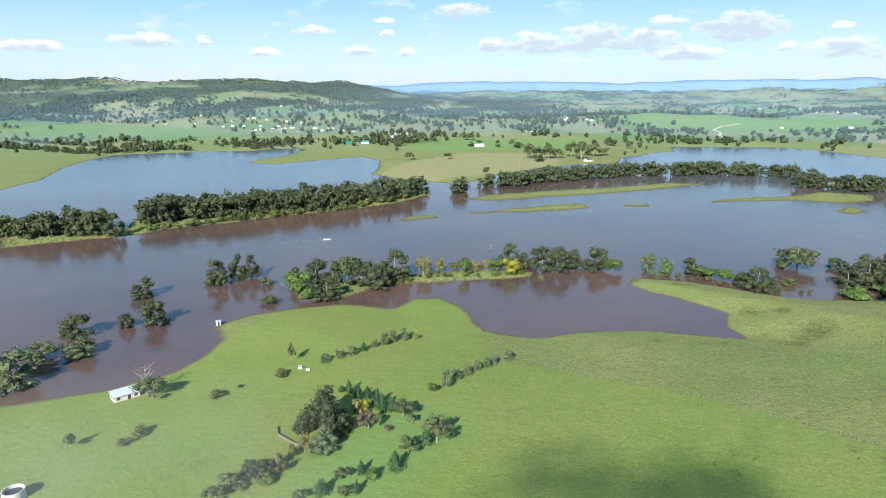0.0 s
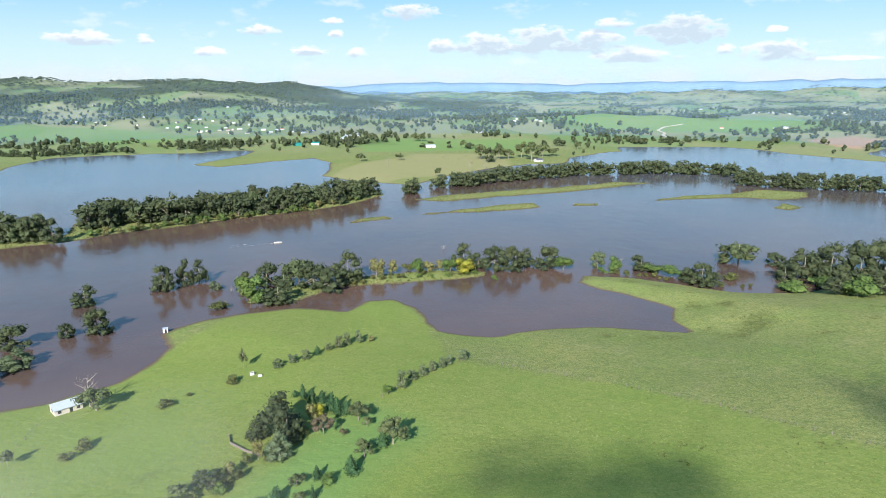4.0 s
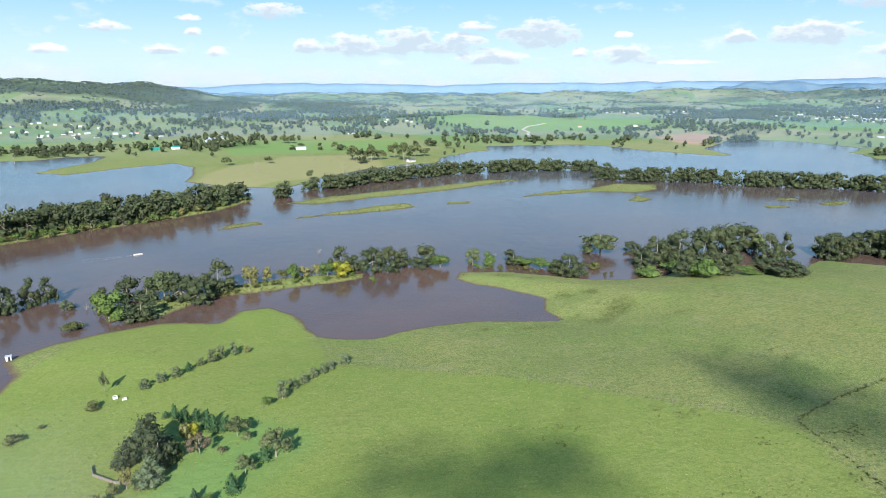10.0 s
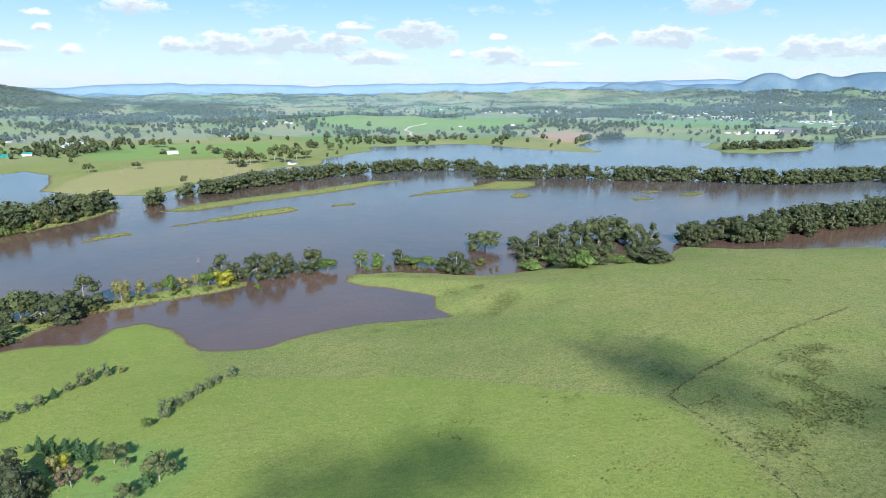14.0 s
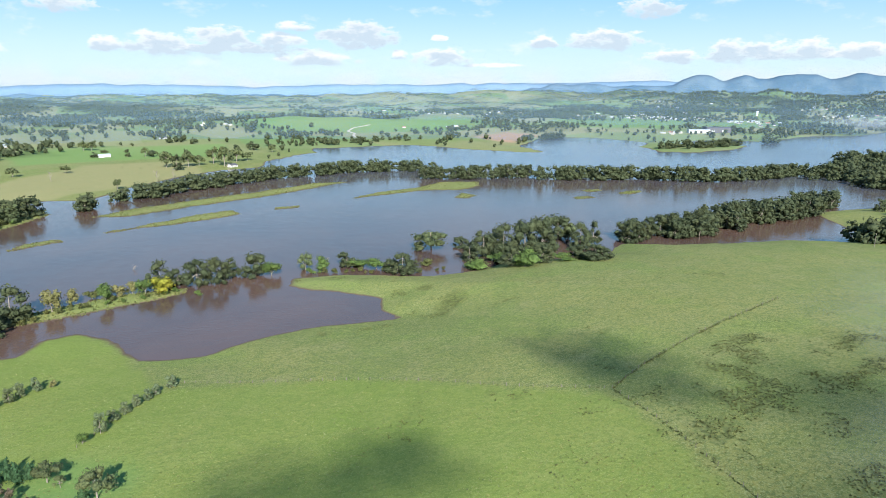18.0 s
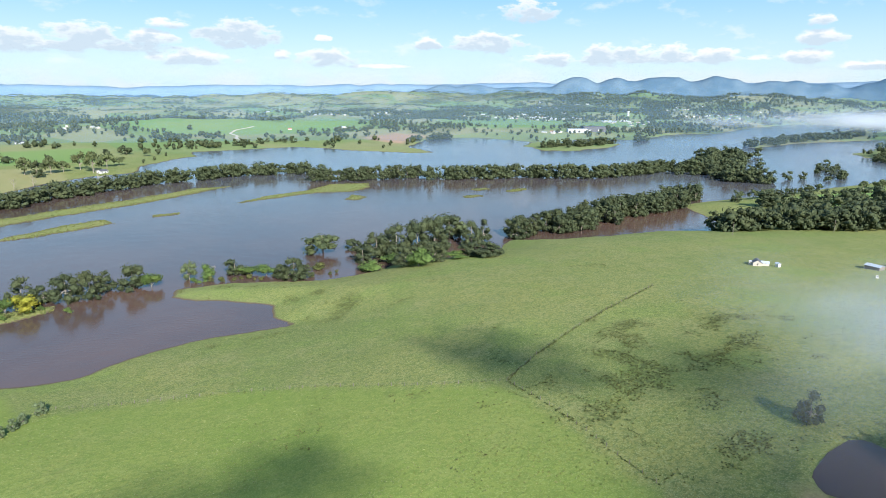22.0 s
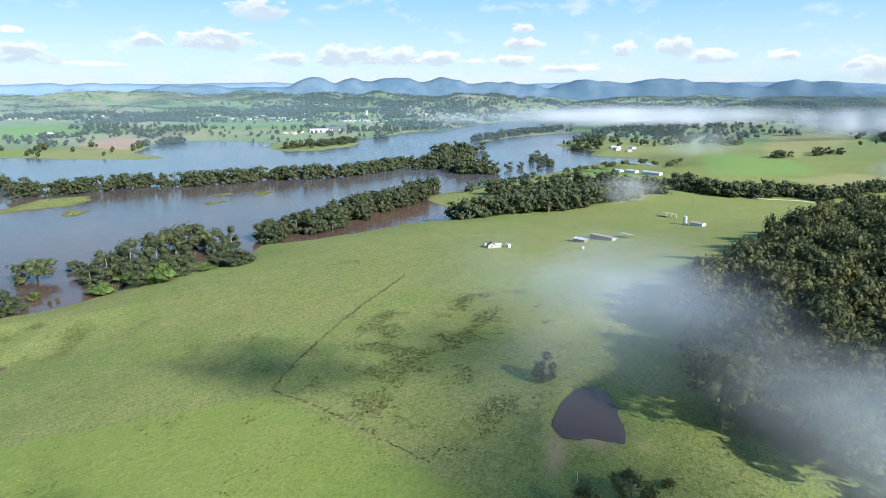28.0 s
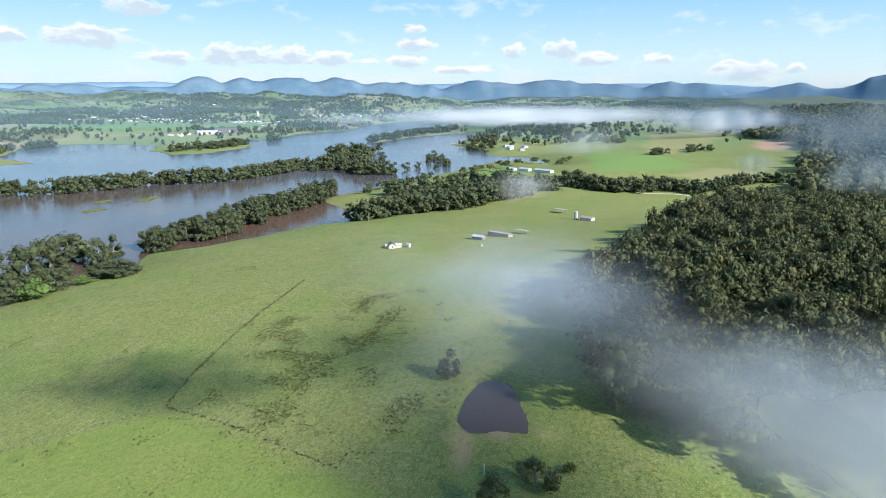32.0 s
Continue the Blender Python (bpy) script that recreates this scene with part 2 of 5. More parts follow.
def mesh(name, verts, faces, material=None, parent=None, label="", smooth_faces=False):
    me = bpy.data.meshes.new(name)
    me.from_pydata(verts, [], faces)
    if smooth_faces:
        me.polygons.foreach_set("use_smooth", [True] * len(me.polygons))
    if material:
        me.materials.append(material)
    ob = new(name, me)
    if parent:
        ob.parent = parent
    if label:
        ob["label"] = label
    return ob


def material(name, build):
    m = bpy.data.materials.new(name)
    m.use_nodes = True
    n = Nodes(m.node_tree)
    build(n)
    return m


def surface(n, color, rough=0.9, bump=None, strength=0.3, distance=0.1, metallic=0.0, specular=0.3, **more):
    b = n.add("ShaderNodeBsdfPrincipled")
    n.put(b.inputs["Base Color"], color if isinstance(color, bpy.types.NodeSocket) else (*color, 1))
    n.put(b.inputs["Roughness"], rough)
    n.put(b.inputs["Metallic"], metallic)
    n.put(b.inputs["Specular IOR Level"], specular)
    if bump is not None:
        h = n.add("ShaderNodeBump")
        h.inputs["Strength"].default_value, h.inputs["Distance"].default_value = strength, distance
        n.put(h.inputs["Height"], bump)
        n.put(b.inputs["Normal"], h.outputs[0])
    n.put(n.add("ShaderNodeOutputMaterial").inputs[0], b.outputs[0])
    return b


def place(n):
    return n.add("ShaderNodeNewGeometry").outputs["Position"]


# ---- ground ----
FIELDS = [  # outline of a field, kind: 0 lush crop, 1 dry brown, 2 bare earth, 3 grazed pasture
    ([(-1200, 1500), (-480, 1330), (-430, 1480), (-760, 1720), (-1250, 1800)], 0),
    ([(-100, 800), (-10, 775), (170, 930), (190, 1080), (40, 1090), (-60, 960)], 1),
    ([(860, 1130), (990, 1240), (1090, 1290), (1020, 1370), (860, 1290)], 2),
    ([(420, 1560), (900, 1500), (1150, 1700), (900, 1900), (500, 1850)], 0),
    ([(1150, 1450), (1500, 1200), (1800, 1400), (1500, 1650)], 0),
    ([(1500, 1120), (2100, 1080), (2000, 1250), (1600, 1280)], 0),
    ([(1198, 86), (1165, 0), (1098, -52), (1005, -78), (952, -68), (887, -7), (850, 59)], 0),
    ([(1322, -5), (1695, -37), (1632, -107), (1498, -181), (1400, -139), (1247, -85), (1165, -57), (1175, -14)], 1),
    ([(878, -36), (973, -105), (954, -155), (888, -145), (834, -92), (863, -63)], 1),
    ([(1311, -205), (1300, -262), (1202, -250), (1215, -200)], 2),
    ([(600, 140), (760, 120), (980, 190), (780, 250), (640, 250)], 0),
    ([(-60, 1150), (260, 1150), (300, 1380), (-80, 1400)], 0),
    ([(20, 236), (54, 218), (80, 197), (101, 176), (122, 149), (138, 128), (132, 104), (123, 78), (112, 40), (-20, 60), (-14, 140), (0, 190)], 3),
    ([(20, 236), (0, 190), (-14, 140), (-20, 60), (-170, 60), (-170, 200), (-105, 250), (-80, 315), (0, 330), (15, 285)], 3),
    ([(-35, 150), (-30, 166), (-25, 180), (-12, 186), (0, 172), (-8, 158), (-16, 144), (-28, 136)], 0),
]


def build_ground(n):
    p = place(n)
    lush, dry, bare, wood, damp, lime = (n.add("ShaderNodeAttribute", attribute_name=a).outputs["Fac"] for a in ("lush", "dry", "bare", "wood", "damp", "lime"))
    big, mid, fine = n.noise(0.012, 4, 0.6, p), n.noise(0.06, 5, 0.65, p), n.noise(0.8, 4, 0.7, p)
    c = n.mix(n.step(big, 0.38, 0.62), (0.190, 0.196, 0.060), (0.146, 0.174, 0.048))
    c = n.mix(n.math("MULTIPLY", n.step(mid, 0.45, 0.70), 0.5), c, (0.225, 0.216, 0.092))
    c = n.mix(n.math("MULTIPLY", n.step(n.noise(0.021, 3, 0.6, n.scaled(p, (1.0, 1.0, 0.0))), 0.50, 0.66), 0.6), c, (0.138, 0.200, 0.040))
    c = n.mix(n.math("MULTIPLY", n.step(n.noise(0.14, 5, 0.75, p), 0.46, 0.66), 0.60), c, (0.112, 0.152, 0.040))
    c = n.mix(n.math("MULTIPLY", n.step(n.noise(0.38, 4, 0.75, p), 0.50, 0.64), 0.5), c, (0.086, 0.118, 0.036))
    c = n.mix(n.math("MULTIPLY", n.step(fine, 0.44, 0.60), 0.62), c, (0.072, 0.106, 0.032))
    c = n.mix(n.math("MULTIPLY", n.step(n.noise(2.2, 3, 0.7, p), 0.50, 0.64), 0.60), c, (0.275, 0.285, 0.125))
    far = n.mix(n.step(n.noise(0.0042, 3, 0.5, p), 0.40, 0.60), (0.132, 0.185, 0.074), (0.215, 0.215, 0.122))
    dist = n.add("ShaderNodeVectorMath", operation="LENGTH")
    n.put(dist.inputs[0], p)
    c = n.mix(n.math("MULTIPLY", n.step(dist.outputs["Value"], 900.0, 1700.0), 0.8), c, far)
    cell = n.add("ShaderNodeTexVoronoi")
    n.put(cell.inputs["Vector"], n.scaled(p, (1 / 170, 1 / 210, 0.0)))
    cell.inputs["Scale"].default_value = 1.0
    tone = n.add("ShaderNodeSeparateColor")
    n.put(tone.inputs[0], cell.outputs["Color"])
    plots = n.mix(n.step(tone.outputs[1], 0.45, 0.55), (0.118, 0.190, 0.068), (0.220, 0.222, 0.124))
    plots = n.mix(n.step(tone.outputs[2], 0.6, 0.8), plots, (0.160, 0.205, 0.090))
    c = n.mix(n.math("MULTIPLY", n.step(tone.outputs[0], 0.30, 0.60), n.math("MULTIPLY", n.step(dist.outputs["Value"], 1150.0, 1500.0), 0.75)), c, plots)
    c = n.mix(n.math("MULTIPLY", lime, n.math("MULTIPLY_ADD", big, 0.6, 0.20)), c, (0.146, 0.206, 0.036))
    c = n.mix(n.math("MULTIPLY", lush, 0.7), c, (0.126, 0.218, 0.062))
    c = n.mix(n.math("MULTIPLY", dry, 0.8), c, n.mix(mid, (0.264, 0.228, 0.114), (0.198, 0.204, 0.084)))
    c = n.mix(bare, c, n.mix(mid, (0.360, 0.240, 0.156), (0.264, 0.180, 0.120)))
    c = n.mix(n.math("MULTIPLY", damp, n.math("MULTIPLY", n.step(n.noise(0.55, 5, 0.75, p), 0.40, 0.62), 0.9)), c, (0.070, 0.086, 0.030))
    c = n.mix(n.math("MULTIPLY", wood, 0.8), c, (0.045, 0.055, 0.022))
    z = n.add("ShaderNodeSeparateXYZ")
    n.put(z.inputs[0], p)
    c = n.mix(n.step(z.outputs[2], 0.35, 0.05), c, (0.10, 0.075, 0.050))
    h = n.math("ADD", n.math("MULTIPLY", fine, 0.6), n.noise(0.3, 3, 0.6, p))
    surface(n, c, 0.95, h, 0.55, 0.5, specular=0.1)


def axis(lo, hi, step, end):
    a = [lo]
    s = step
    while a[0] > -end:
        s *= 1.06
        a.insert(0, a[0] - s)
    b, s = list(np.arange(lo + step, hi, step)), step
    while b[-1] < end:
        s *= 1.06
        b.append(b[-1] + s)
    return np.array(a + b)


GX, GY = axis(-330, 620, 3.9, 4800), axis(-120, 760, 3.9, 4800)
XX, YY = np.meshgrid(GX, GY)
ZZ = height(XX, YY)


def ground(x, y):
    """Height of the ground sheet itself at a place."""
    i, j = int(np.searchsorted(GX, x)) - 1, int(np.searchsorted(GY, y)) - 1
    u, v = (x - GX[i]) / (GX[i + 1] - GX[i]), (y - GY[j]) / (GY[j + 1] - GY[j])
    return float((ZZ[j, i] * (1 - u) + ZZ[j, i + 1] * u) * (1 - v) + (ZZ[j + 1, i] * (1 - u) + ZZ[j + 1, i + 1] * u) * v)


SPUR = [(184, 0), (200, 11), (217, 18), (240, 17), (267, 6), (303, -4), (357, -16), (417, -33), (485, -50), (520, -62), (560, -80), (560, -260), (200, -250), (116, -70), (148, -36), (152, -14), (163, 3)]
CLEARINGS = [(-798, 2276), (-926, 2201), (-1111, 2148), (-1185, 1927), (-369, 2073), (-202, 1861), (-527, 2057), (-947, 1995)]
EAST_WOOD = [(650, -215), (745, -172), (800, -165), (850, -190), (1000, -225), (1100, -255), (1280, -265), (1400, -215), (1700, -200), (2100, -160), (2600, -100), (2600, -1100), (640, -700)]


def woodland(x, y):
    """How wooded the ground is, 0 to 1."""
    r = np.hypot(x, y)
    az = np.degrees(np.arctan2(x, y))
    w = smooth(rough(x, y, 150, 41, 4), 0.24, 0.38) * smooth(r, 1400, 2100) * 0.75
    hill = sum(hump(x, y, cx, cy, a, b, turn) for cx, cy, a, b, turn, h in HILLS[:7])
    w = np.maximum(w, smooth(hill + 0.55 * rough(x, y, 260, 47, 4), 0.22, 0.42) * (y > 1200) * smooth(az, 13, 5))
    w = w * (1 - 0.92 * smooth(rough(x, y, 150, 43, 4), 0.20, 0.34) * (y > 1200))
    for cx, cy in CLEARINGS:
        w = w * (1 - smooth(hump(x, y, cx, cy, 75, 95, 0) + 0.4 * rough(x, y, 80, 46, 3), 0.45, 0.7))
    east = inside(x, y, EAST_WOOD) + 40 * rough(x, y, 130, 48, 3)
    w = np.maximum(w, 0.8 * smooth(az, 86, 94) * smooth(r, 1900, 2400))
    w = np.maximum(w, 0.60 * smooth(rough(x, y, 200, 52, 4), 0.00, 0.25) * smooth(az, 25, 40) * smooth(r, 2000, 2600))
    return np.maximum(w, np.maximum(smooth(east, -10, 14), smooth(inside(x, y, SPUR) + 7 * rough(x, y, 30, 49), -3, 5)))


def ground_masks(x, y):
    m = {k: np.zeros(x.shape) for k in ("lush", "dry", "bare", "damp", "lime")}
    for outline, kind in FIELDS:
        key = ("lush", "dry", "bare", "lime")[kind]
        edge = 1 if kind == 3 else 14
        m[key] = np.maximum(m[key], smooth(inside(x, y, outline) + edge * rough(x, y, 60, 60 + kind), -0.6 * edge, 0.6 * edge))
    for cx, cy, a, b, turn in ((164, 262, 15, 11, -40), (160, 300, 14, 7, -30), (172, 98, 26, 15, 35), (160, 76, 14, 9, 30), (186, 118, 26, 14, 20), (150, 58, 12, 9, 0), (204, 82, 20, 12, 0), (222, 102, 12, 8, 0), (118, 355, 20, 5, -20), (95, 262, 18, 3, -10), (140, 92, 12, 6, 0)):
        m["damp"] = np.maximum(m["damp"], smooth(hump(x, y, cx, cy, a, b, turn) * 0.55 + 0.75 * rough(x, y, 8, 71, 4), 0.34, 0.80))
    r = np.hypot(x, y)
    m["dry"] = np.maximum(m["dry"], 0.22 * smooth(1.6 - height(x, y), 0, 0.5) * smooth(r, 320, 420) * (r < 1000))
    m["bare"] = np.maximum(m["bare"], np.maximum(0.8 * hump(x, y, 142.0, 29, 0.9, 8.0, 17), 0.9 * hump(x, y, 135.5, 37, 4.5, 1.3, 12)))
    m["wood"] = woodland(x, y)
    return m


def sheet(name, xs, ys, zz, mat):
    nx, ny = len(xs), len(ys)
    xx, yy = np.meshgrid(xs, ys)
    verts = np.stack([xx, yy, zz], -1).reshape(-1, 3)
    i = (np.arange(ny - 1)[:, None] * nx + np.arange(nx - 1)).ravel()
    faces = np.stack([i, i + 1, i + nx + 1, i + nx], -1)
    me = bpy.data.meshes.new(name)
    me.vertices.add(len(verts))
    me.vertices.foreach_set("co", verts.ravel())
    me.loops.add(faces.size)
    me.loops.foreach_set("vertex_index", faces.ravel())
    me.polygons.add(len(faces))
    me.polygons.foreach_set("loop_start", np.arange(len(faces)) * 4)
    me.polygons.foreach_set("use_smooth", np.ones(len(faces), bool))
    me.update(calc_edges=True)
    me.materials.append(mat)
    return new(name, me)


land = sheet("ground", GX, GY, ZZ, material("pasture", build_ground))
tagged(land, "green cattle pasture sloping to brown flood water", "pasture", kind="structure")
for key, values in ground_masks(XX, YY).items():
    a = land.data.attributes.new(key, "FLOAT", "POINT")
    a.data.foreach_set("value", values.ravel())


def build_water(n):
    """Silty flood water: ruffled where the river runs, calmer on the lakes beyond the levees."""
    p = place(n)
    w = n.scaled(p, (1.0, 0.6, 1.0))
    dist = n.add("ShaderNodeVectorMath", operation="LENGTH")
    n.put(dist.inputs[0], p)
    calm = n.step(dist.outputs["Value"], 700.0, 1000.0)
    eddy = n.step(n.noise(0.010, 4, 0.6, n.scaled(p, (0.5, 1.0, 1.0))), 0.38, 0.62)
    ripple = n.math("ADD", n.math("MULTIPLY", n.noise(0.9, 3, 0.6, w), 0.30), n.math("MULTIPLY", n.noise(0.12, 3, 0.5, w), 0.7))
    silt_and_sky = n.mix(n.step(n.noise(0.008, 4, 0.6, p), 0.35, 0.68), (0.096, 0.060, 0.045), (0.068, 0.047, 0.040))
    # On the lakes a sky reflection is painted into the base colour.
    silt_and_sky = n.mix(n.math("MULTIPLY", calm, 0.8), silt_and_sky, (0.080, 0.105, 0.130))
    b = surface(n, silt_and_sky, n.math("MULTIPLY_ADD", calm, 0.10, n.math("MULTIPLY_ADD", n.noise(0.006, 3, 0.5, w), 0.06, 0.04)), specular=0.62)
    b.inputs["IOR"].default_value = 1.33
    h = n.add("ShaderNodeBump")
    h.inputs["Distance"].default_value = 1.0
    n.put(h.inputs["Strength"], n.math("MULTIPLY_ADD", calm, -0.17, n.math("MULTIPLY_ADD", eddy, 0.08, 0.20)))
    n.put(h.inputs["Height"], ripple)
    n.put(b.inputs["Normal"], h.outputs[0])


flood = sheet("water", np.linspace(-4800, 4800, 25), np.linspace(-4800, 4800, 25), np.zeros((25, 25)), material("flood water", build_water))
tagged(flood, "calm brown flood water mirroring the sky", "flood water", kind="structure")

# ---- trees ----
def build_leaf(low, high, spread=0.5, pale=None):
    def build(n):
        p = n.add("ShaderNodeTexCoord").outputs["Object"]
        isl = n.add("ShaderNodeNewGeometry").outputs["Random Per Island"]
        who = n.add("ShaderNodeObjectInfo").outputs["Random"]
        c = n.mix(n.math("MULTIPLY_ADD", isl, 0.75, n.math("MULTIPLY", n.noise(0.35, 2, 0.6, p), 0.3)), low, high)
        stand = n.noise(0.075, 1, 0.5, place(n))
        c = n.mix(n.math("MULTIPLY", n.step(stand, 0.48, 0.64), 0.40), c, [v * f for v, f in zip(high, (1.08, 0.92, 0.75))])
        c = n.mix(n.math("MULTIPLY", who, spread), c, pale or [v * 1.5 for v in high])
        q = place(n)
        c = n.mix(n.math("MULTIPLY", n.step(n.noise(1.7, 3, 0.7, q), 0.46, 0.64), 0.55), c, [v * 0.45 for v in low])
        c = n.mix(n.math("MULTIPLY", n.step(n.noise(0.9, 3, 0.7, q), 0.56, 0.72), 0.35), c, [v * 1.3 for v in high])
        b = surface(n, c, 0.7, n.noise(1.1, 3, 0.7, q), 0.7, 0.6, specular=0.15)
        t = n.add("ShaderNodeBsdfTranslucent")
        n.put(t.inputs[0], c)
        m = n.add("ShaderNodeMixShader")
        m.inputs[0].default_value = 0.22
        n.put(m.inputs[1], b.outputs[0])
        n.put(m.inputs[2], t.outputs[0])
        out = [x for x in n.tree.nodes if x.type == "OUTPUT_MATERIAL"][0]
        n.put(out.inputs[0], m.outputs[0])
    return build


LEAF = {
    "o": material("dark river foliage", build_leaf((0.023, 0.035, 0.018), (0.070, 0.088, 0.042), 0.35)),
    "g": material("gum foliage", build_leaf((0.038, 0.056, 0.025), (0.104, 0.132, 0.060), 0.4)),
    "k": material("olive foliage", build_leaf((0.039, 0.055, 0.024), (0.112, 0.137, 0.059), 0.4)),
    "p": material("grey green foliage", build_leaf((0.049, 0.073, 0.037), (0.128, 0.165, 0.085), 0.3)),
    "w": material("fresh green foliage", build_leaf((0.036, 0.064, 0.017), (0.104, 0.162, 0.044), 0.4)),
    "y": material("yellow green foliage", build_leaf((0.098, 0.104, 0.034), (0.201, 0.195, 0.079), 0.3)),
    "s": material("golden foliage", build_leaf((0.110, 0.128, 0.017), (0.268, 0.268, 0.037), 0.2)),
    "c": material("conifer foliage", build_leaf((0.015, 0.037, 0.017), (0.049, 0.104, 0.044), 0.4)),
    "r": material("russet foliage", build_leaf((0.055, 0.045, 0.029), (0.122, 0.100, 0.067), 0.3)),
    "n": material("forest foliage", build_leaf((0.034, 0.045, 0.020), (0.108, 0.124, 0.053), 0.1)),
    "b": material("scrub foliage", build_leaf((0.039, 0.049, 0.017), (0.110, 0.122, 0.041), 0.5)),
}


def build_bark(n):
    p = n.scaled(n.add("ShaderNodeTexCoord").outputs["Object"], (3, 3, 0.6))
    surface(n, n.mix(n.noise(1.2, 4, 0.6, p), (0.10, 0.085, 0.065), (0.34, 0.30, 0.25)), 0.9, n.noise(4, 3, 0.6, p), 0.4, 0.05)


BARK = material("pale grey bark", build_bark)
rng = np.random.default_rng(11)
PHI = (1 + 5 ** 0.5) / 2
ICO_V = np.array([(-1, PHI, 0), (1, PHI, 0), (-1, -PHI, 0), (1, -PHI, 0), (0, -1, PHI), (0, 1, PHI), (0, -1, -PHI), (0, 1, -PHI),
                  (PHI, 0, -1), (PHI, 0, 1), (-PHI, 0, -1), (-PHI, 0, 1)]) / math.hypot(1, PHI)
ICO_F = np.array([(0, 11, 5), (0, 5, 1), (0, 1, 7), (0, 7, 10), (0, 10, 11), (1, 5, 9), (5, 11, 4), (11, 10, 2), (10, 7, 6), (7, 1, 8),
                  (3, 9, 4), (3, 4, 2), (3, 2, 6), (3, 6, 8), (3, 8, 9), (4, 9, 5), (2, 4, 11), (6, 2, 10), (8, 6, 7), (9, 8, 1)])


def leaves(centres, radii, count, size, lift=0.25):
    """Sprays of leaves on the outside of round clumps: one small four-cornered spray each."""
    which = rng.choice(len(centres), count, p=radii ** 2 / (radii ** 2).sum())
    way = rng.normal(size=(count, 3))
    way[:, 2] += lift
    way /= np.linalg.norm(way, axis=1)[:, None]
    at = centres[which] + way * (radii[which] * rng.uniform(0.62, 1.32, count))[:, None] * np.array([1, 1, 0.85])
    nrm = way + rng.normal(size=(count, 3)) * 0.45
    nrm /= np.linalg.norm(nrm, axis=1)[:, None]
    u = np.cross(nrm, rng.normal(size=(count, 3)))
    u /= np.linalg.norm(u, axis=1)[:, None]
    v = np.cross(nrm, u)
    s = (size * rng.uniform(0.55, 1.35, count))[:, None]
    a, b = s * rng.uniform(0.7, 1.2, (count, 1)), s * rng.uniform(0.45, 0.8, (count, 1))
    quad = np.stack([at - u * a, at - v * b, at + u * a, at + v * b], 1).reshape(-1, 3)
    return quad, np.arange(4 * count).reshape(-1, 4)


def crown(form, count, size, core=True, lumps=14):
    """A crown one metre high and about one wide, with its foot at 0: clumps of foliage and loose sprays on them."""
    if form == "c":
        k = 9
        z = np.linspace(0.1, 0.95, k)
        centres = np.stack([rng.normal(0, 0.03, k), rng.normal(0, 0.03, k), z], -1)
        radii = 0.40 * (1.05 - z) + 0.05
    elif form in "bws":
        k = 7
        centres = np.stack([rng.uniform(-0.26, 0.26, k), rng.uniform(-0.26, 0.26, k), rng.uniform(0.22, 0.72, k)], -1)
        centres[0] = (0, 0, 0.52)
        radii = rng.uniform(0.20, 0.30, k)
    elif form == "g":
        k = 15
        a = np.arange(k) * 2.4 + rng.uniform(0, 1)
        d = np.sqrt(rng.uniform(0.02, 1, k)) * 0.38
        centres = np.stack([np.cos(a) * d, np.sin(a) * d, np.where(np.arange(k) % 3 == 0, rng.uniform(0.10, 0.40, k), 0.78 - 0.7 * d + rng.uniform(-0.16, 0.06, k))], -1)
        radii = rng.uniform(0.12, 0.20, k)
    elif form == "k":
        k = 11
        a = np.arange(k) * 2.4 + rng.uniform(0, 1)
        d = np.sqrt(rng.uniform(0.02, 1, k)) * 0.38
        centres = np.stack([np.cos(a) * d, np.sin(a) * d, 0.84 - 0.9 * d + rng.uniform(-0.16, 0.06, k)], -1)
        radii = rng.uniform(0.11, 0.19, k)
    elif form == "f":
        k = 20
        a = np.arange(k) * 2.4 + rng.uniform(0, 1)
        d = np.sqrt((np.arange(k) + 0.5) / k) * 0.42 * rng.uniform(0.85, 1.1, k)
        centres = np.stack([np.cos(a) * d, np.sin(a) * d, 0.86 - 1.9 * d * d + rng.uniform(-0.12, 0.05, k)], -1)
        radii = rng.uniform(0.11, 0.19, k)
    else:
        k = lumps
        a = np.arange(k) * 2.4 + rng.uniform(0, 1)
        z = np.where(np.arange(k) % 3 == 0, rng.uniform(0.08, 0.28, k), rng.uniform(0.25, 0.84, k))
        d = 0.38 * np.sqrt(np.clip(1 - ((z - 0.28) / 0.64) ** 2, 0.03, 1)) * rng.uniform(0.55, 1.08, k)
        centres = np.stack([np.cos(a) * d, np.sin(a) * d, z], -1)
        radii = rng.uniform(0.13, 0.23, k) * (14 / lumps) ** 0.4
    verts, faces, n = [], [], 0
    if core:
        for c, r in zip(centres, radii):
            v = ICO_V * (r * rng.uniform(*((0.42, 0.72) if form == "f" else (0.62, 0.95) if count > 600 else (0.50, 0.86)), (12, 1))) * (1, 1, 0.85) + c
            verts.append(v)
            faces += (ICO_F + n).tolist()
            n += len(v)
    q, f = leaves(centres, radii, count, size)
    verts.append(q)
    faces += (f + n).tolist()
    v = np.concatenate(verts)
    v[:, 2] = np.maximum(v[:, 2], 0.03)
    return v, faces, centres


def tube(verts, faces, a, b, ra, rb, sides=6):
    a, b = Vector(a), Vector(b)
    q = (b - a).to_track_quat("Z", "Y")
    n = len(verts)
    for end, r in ((a, ra), (b, rb)):
        for i in range(sides):
            t = 2 * math.pi * i / sides
            verts.append(tuple(end + q @ Vector((r * math.cos(t), r * math.sin(t), 0))))
    for i in range(sides):
        j = (i + 1) % sides
        faces.append((n + i, n + j, n + sides + j, n + sides + i))
    faces.append(tuple(n + sides + i for i in range(sides)))


